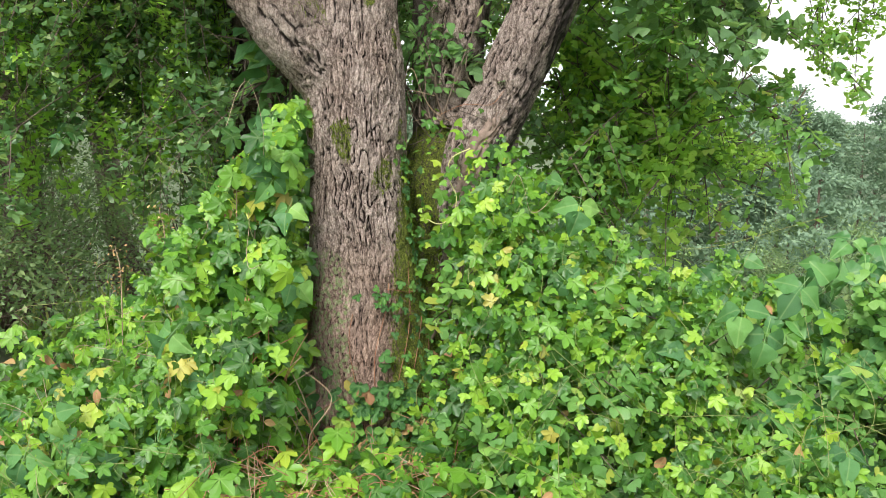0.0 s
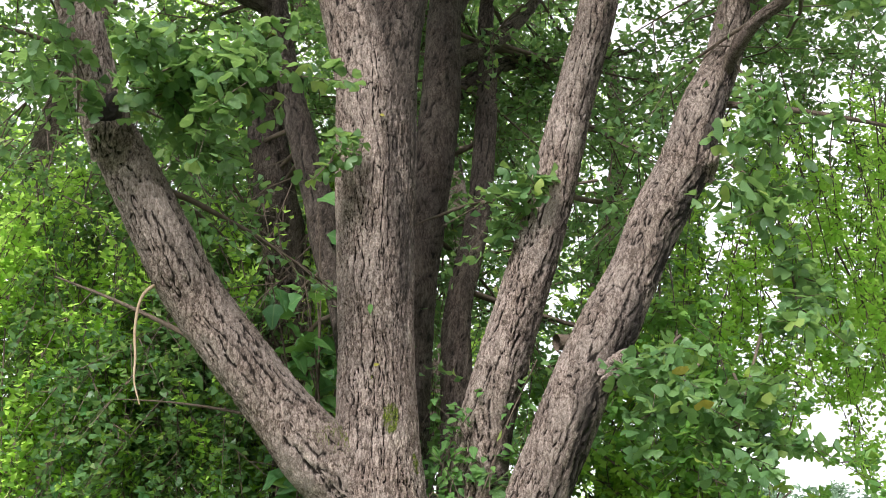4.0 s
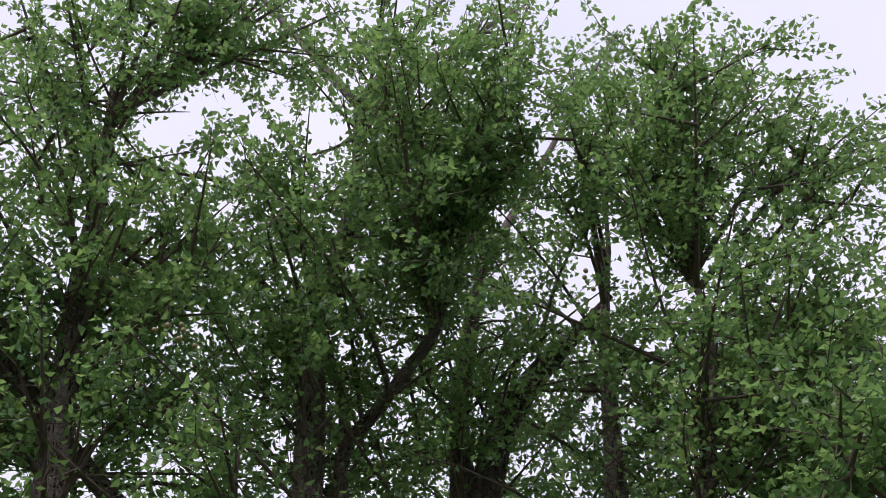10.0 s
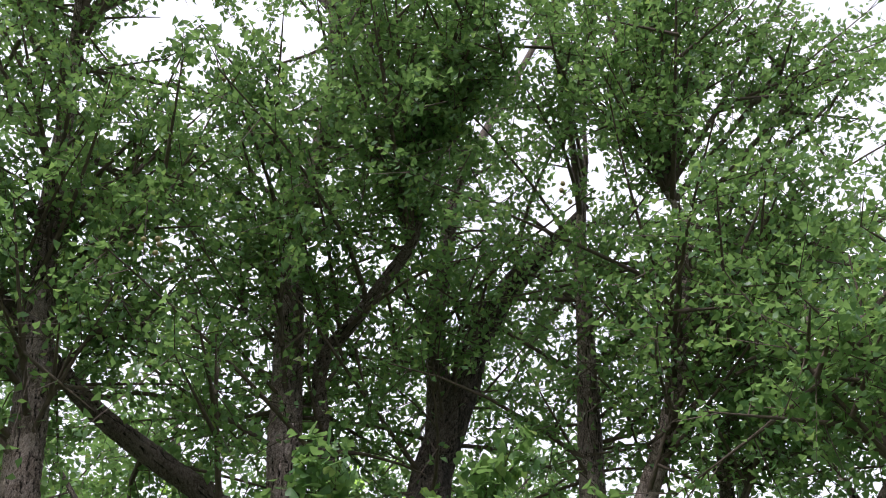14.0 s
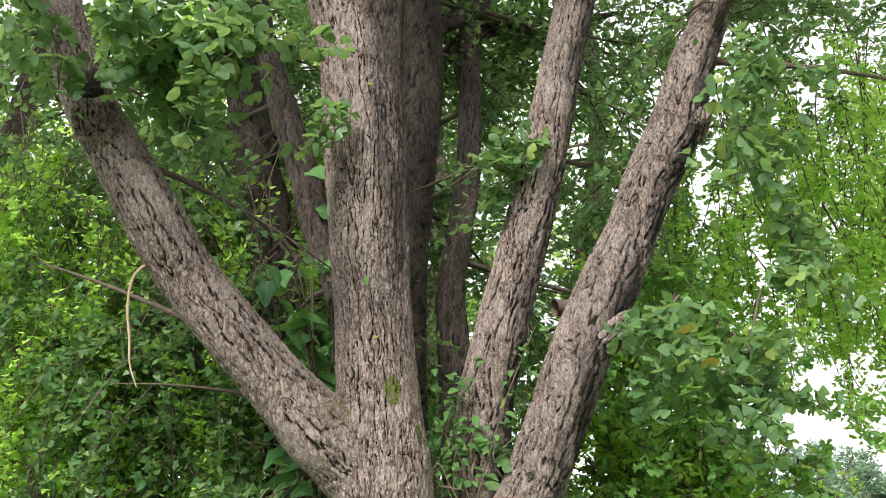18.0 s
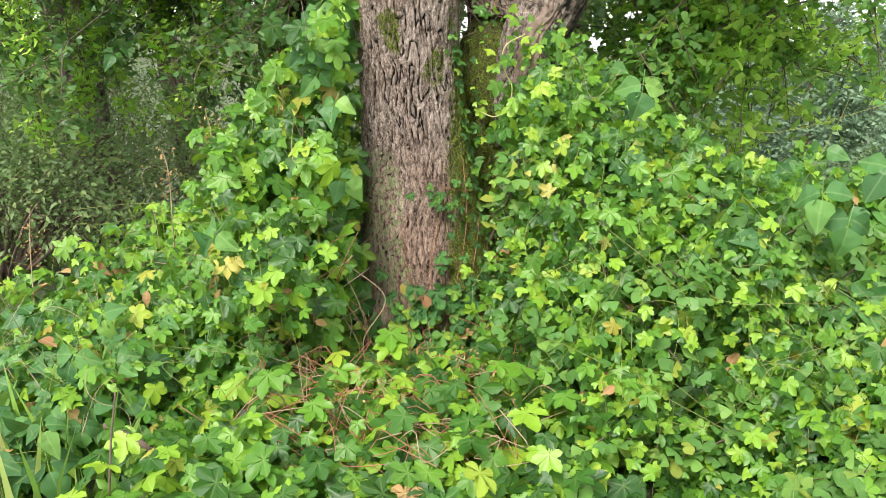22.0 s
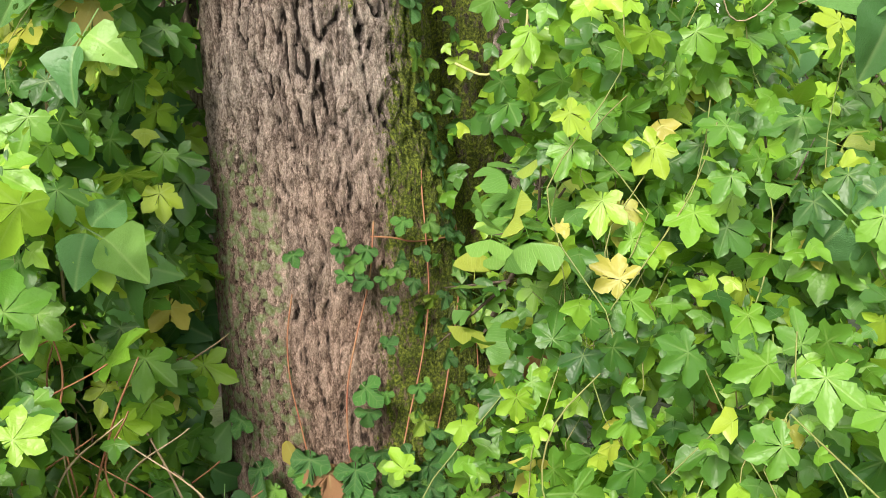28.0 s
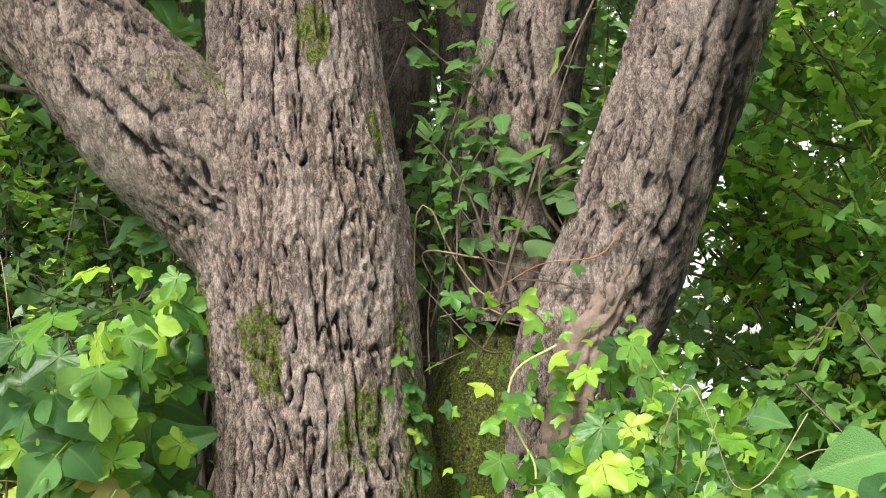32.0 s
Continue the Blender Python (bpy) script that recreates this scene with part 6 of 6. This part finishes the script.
for i in range(46):
    x, z = rs.uniform(-0.82, -0.50), rs.uniform(0.50, 0.80)
    p = arr(x, rs.uniform(2.72, 2.98), z)
    d = rs.normal(0, 0.06, 3)
    rod_part("dry_stem", [(*(p + arr(0, 0, -0.16) + d), 0.0016), (*(p + d * 0.3 + arr(0.01, -0.01, 0)), 0.0018), (*(p + arr(rs.normal(0, 0.03), 0, 0.14)), 0.0015), (*(p + arr(rs.normal(0, 0.08), -0.02, 0.24)), 0.001)], RED_VINE if i % 2 else PALE, hop, sides=4)

mat = []
for i in range(150):
    p = arr(rs.uniform(-0.72, -0.02), rs.uniform(2.15, 2.72), 0.0)
    p[2] = 0.615 + 0.05 * math.sin(5 * p[0]) + rs.uniform(0.0, 0.05)
    d, k = rs.normal(0, 1, 3) * arr(0.16, 0.08, 0.03), rs.normal(0, 0.035, 3)
    mat.append(rod_arrays([(*(p + d * t + k * math.sin(6 * t) + arr(0, 0, 0.04 * t * (1 - t))), 0.0012) for t in (-0.6, -0.3, 0, 0.3, 0.6)], 0.03, 4))
stuff("dry_mat", mat[:100], RED_VINE, hop, "mat of reddish dry stems at the foot of the trunk")
stuff("straw", mat[100:], PALE, hop, "pale straw among the red stems")
big = np.array([(0.256, 2.70, 1.42), (0.212, 2.66, 1.20), (0.70, 2.60, 1.16), (0.87, 2.62, 1.22), (0.77, 2.58, 1.10), (0.552, 2.6, 1.04), (-0.69, 3.15, 1.62), (-0.68, 3.16, 1.50), (0.30, 3.2, 1.36), (0.22, 3.2, 1.45), (-0.86, 2.98, 1.22), (-0.78, 2.95, 1.30), (0.08, 2.84, 1.18), (0.20, 2.80, 1.10), (0.14, 2.82, 1.02)])
n = len(big)
leaf_parts("leaf", KUDZU_FINE, [(1.0, KUDZU)], kudzu, big, arr(0, -0.8, 0.6) + rs.normal(0, 0.25, (n, 3)), arr(0, -0.3, -1) + rs.normal(0, 0.5, (n, 3)), rs.uniform(0.08, 0.115, n), 9)
n = 9
spots = np.array([(-0.66, 3.10, 1.09), (0.14, 2.93, 1.30), (0.08, 2.95, 1.27), (0.19, 2.93, 1.22), (0.02, 2.9, 1.24), (-0.93, 3.05, 1.0), (-0.80, 3.02, 0.98), (0.3, 2.7, 0.9), (-0.5, 2.55, 0.66)])
leaf_parts("leaf", HOP_FINE, [(1.0, YELLOW)], hop, spots, arr(0, -0.8, 0.5) + rs.normal(0, 0.25, (n, 3)), arr(0, -0.2, -1) + rs.normal(0, 0.4, (n, 3)), rs.uniform(0.03, 0.05, n), 3)


def build_cane(points, r, name, label, mat):
    t = thing(name, label, "dead stem")
    rod_part("stem", [(*p, r * (1 - 0.12 * i)) for i, p in enumerate(points)], mat, t)


build_cane(((-0.94, 1.95, 0.10), (-0.925, 1.97, 0.45), (-0.91, 1.98, 0.66), (-0.90, 2.0, 0.78)), 0.0035, "dead_cane", "grey-brown dead cane standing among the vines", TWIG)


build_cane(((-1.02, 2.2, 0.62), (-0.86, 2.12, 0.585), (-0.72, 2.06, 0.545), (-0.6, 2.0, 0.50)), 0.011, "fallen_branch", "grey-brown dead branch lying in the vines", TWIG)
build_cane(((-1.25, 1.95, 0.05), (-1.27, 1.97, 0.4), (-1.22, 1.98, 0.62), (-1.24, 2.0, 0.86)), 0.006, "dead_cane", "thick grey dead cane standing in the weeds", TWIG)


def seed_head(x, y, z, h, seed):
    rs = np.random.RandomState(seed)
    t = thing("seed_head", "dry straw-coloured weed seed head among the vines", "weed", "dry seed heads")
    top = arr(x + rs.normal(0, 0.04), y, z + h)
    rod_part("stalk", [(x, y, float(ground_height(arr(x), arr(y))[0]) - 0.02, 0.0025), (x, y, z, 0.002), (*top, 0.001)], PALE, t, sides=5)
    k = 70
    p = arr(x, y, z) + (top - arr(x, y, z)) * rs.rand(k)[:, None] + rs.normal(0, 0.022, (k, 3))
    stuff("seed_cluster", [leaf_cloud(OVAL_SHAPES, p, rs.normal(0, 1, (k, 3)), rs.normal(0, 1, (k, 3)), rs.uniform(0.006, 0.012, k), seed)], DRY, t)


for i, (x, y, z, h) in enumerate([(-0.75, 2.90, 1.30, 0.16), (-0.70, 2.93, 1.33, 0.14), (-0.98, 2.95, 1.15, 0.16), (-1.1, 2.9, 1.05, 0.15), (-1.5, 2.8, 0.85, 0.18), (-0.45, 2.35, 0.62, 0.08), (-0.12, 2.45, 0.66, 0.08)]):
    seed_head(x, y, z, h, 700 + i)

a, d = arr(6.85, 3.59, 17.97), arr(0.496, 0.381, -0.303)
cable = tagged(new("overhead_cable", mesh_of("overhead_cable", *rod_arrays([(*(a + d * k), 0.012) for k in (-22, -8, 0, 8, 22)], 2.0, 6), HOLLOW)), "thin dark overhead cable crossing the sky beside the tree", "cable")

AUTUMN = leaf_material("autumn_leaf", [(0.0, (0.42, 0.36, 0.10)), (1.0, (0.6, 0.46, 0.14))], (0.6, 0.5, 0.12), 0.6, 0.3)
t = thing("broadleaf_tree", "yellowing round tree on the far hillside", "tree", "hillside trees", at=(33.6, 95.7, float(ground_height(arr(33.6), arr(95.7))[0])))
c, w = pine_meshes(901, 7.5, AUTUMN, 0.3)
part("crown", c, t)
part("trunk", w, t)

# ---- dead twigs lying in the fork ----
rs = np.random.RandomState(88)
litter = thing("dead_twigs", "grey-brown dead twigs caught in the dark fork of the stems", "twigs")
for i in range(34):
    p = arr(rs.uniform(-0.27, 0.0), rs.uniform(3.18, 3.32), rs.uniform(1.50, 1.70))
    d = arr(rs.normal(0, 0.12), rs.normal(0, 0.05), rs.uniform(-0.05, 0.22))
    rod_part("twig", [(*p, 0.0018), (*(p + d * 0.5 + rs.normal(0, 0.02, 3)), 0.0014), (*(p + d), 0.001)], PALE if i % 4 == 0 else TWIG, litter, sides=5)
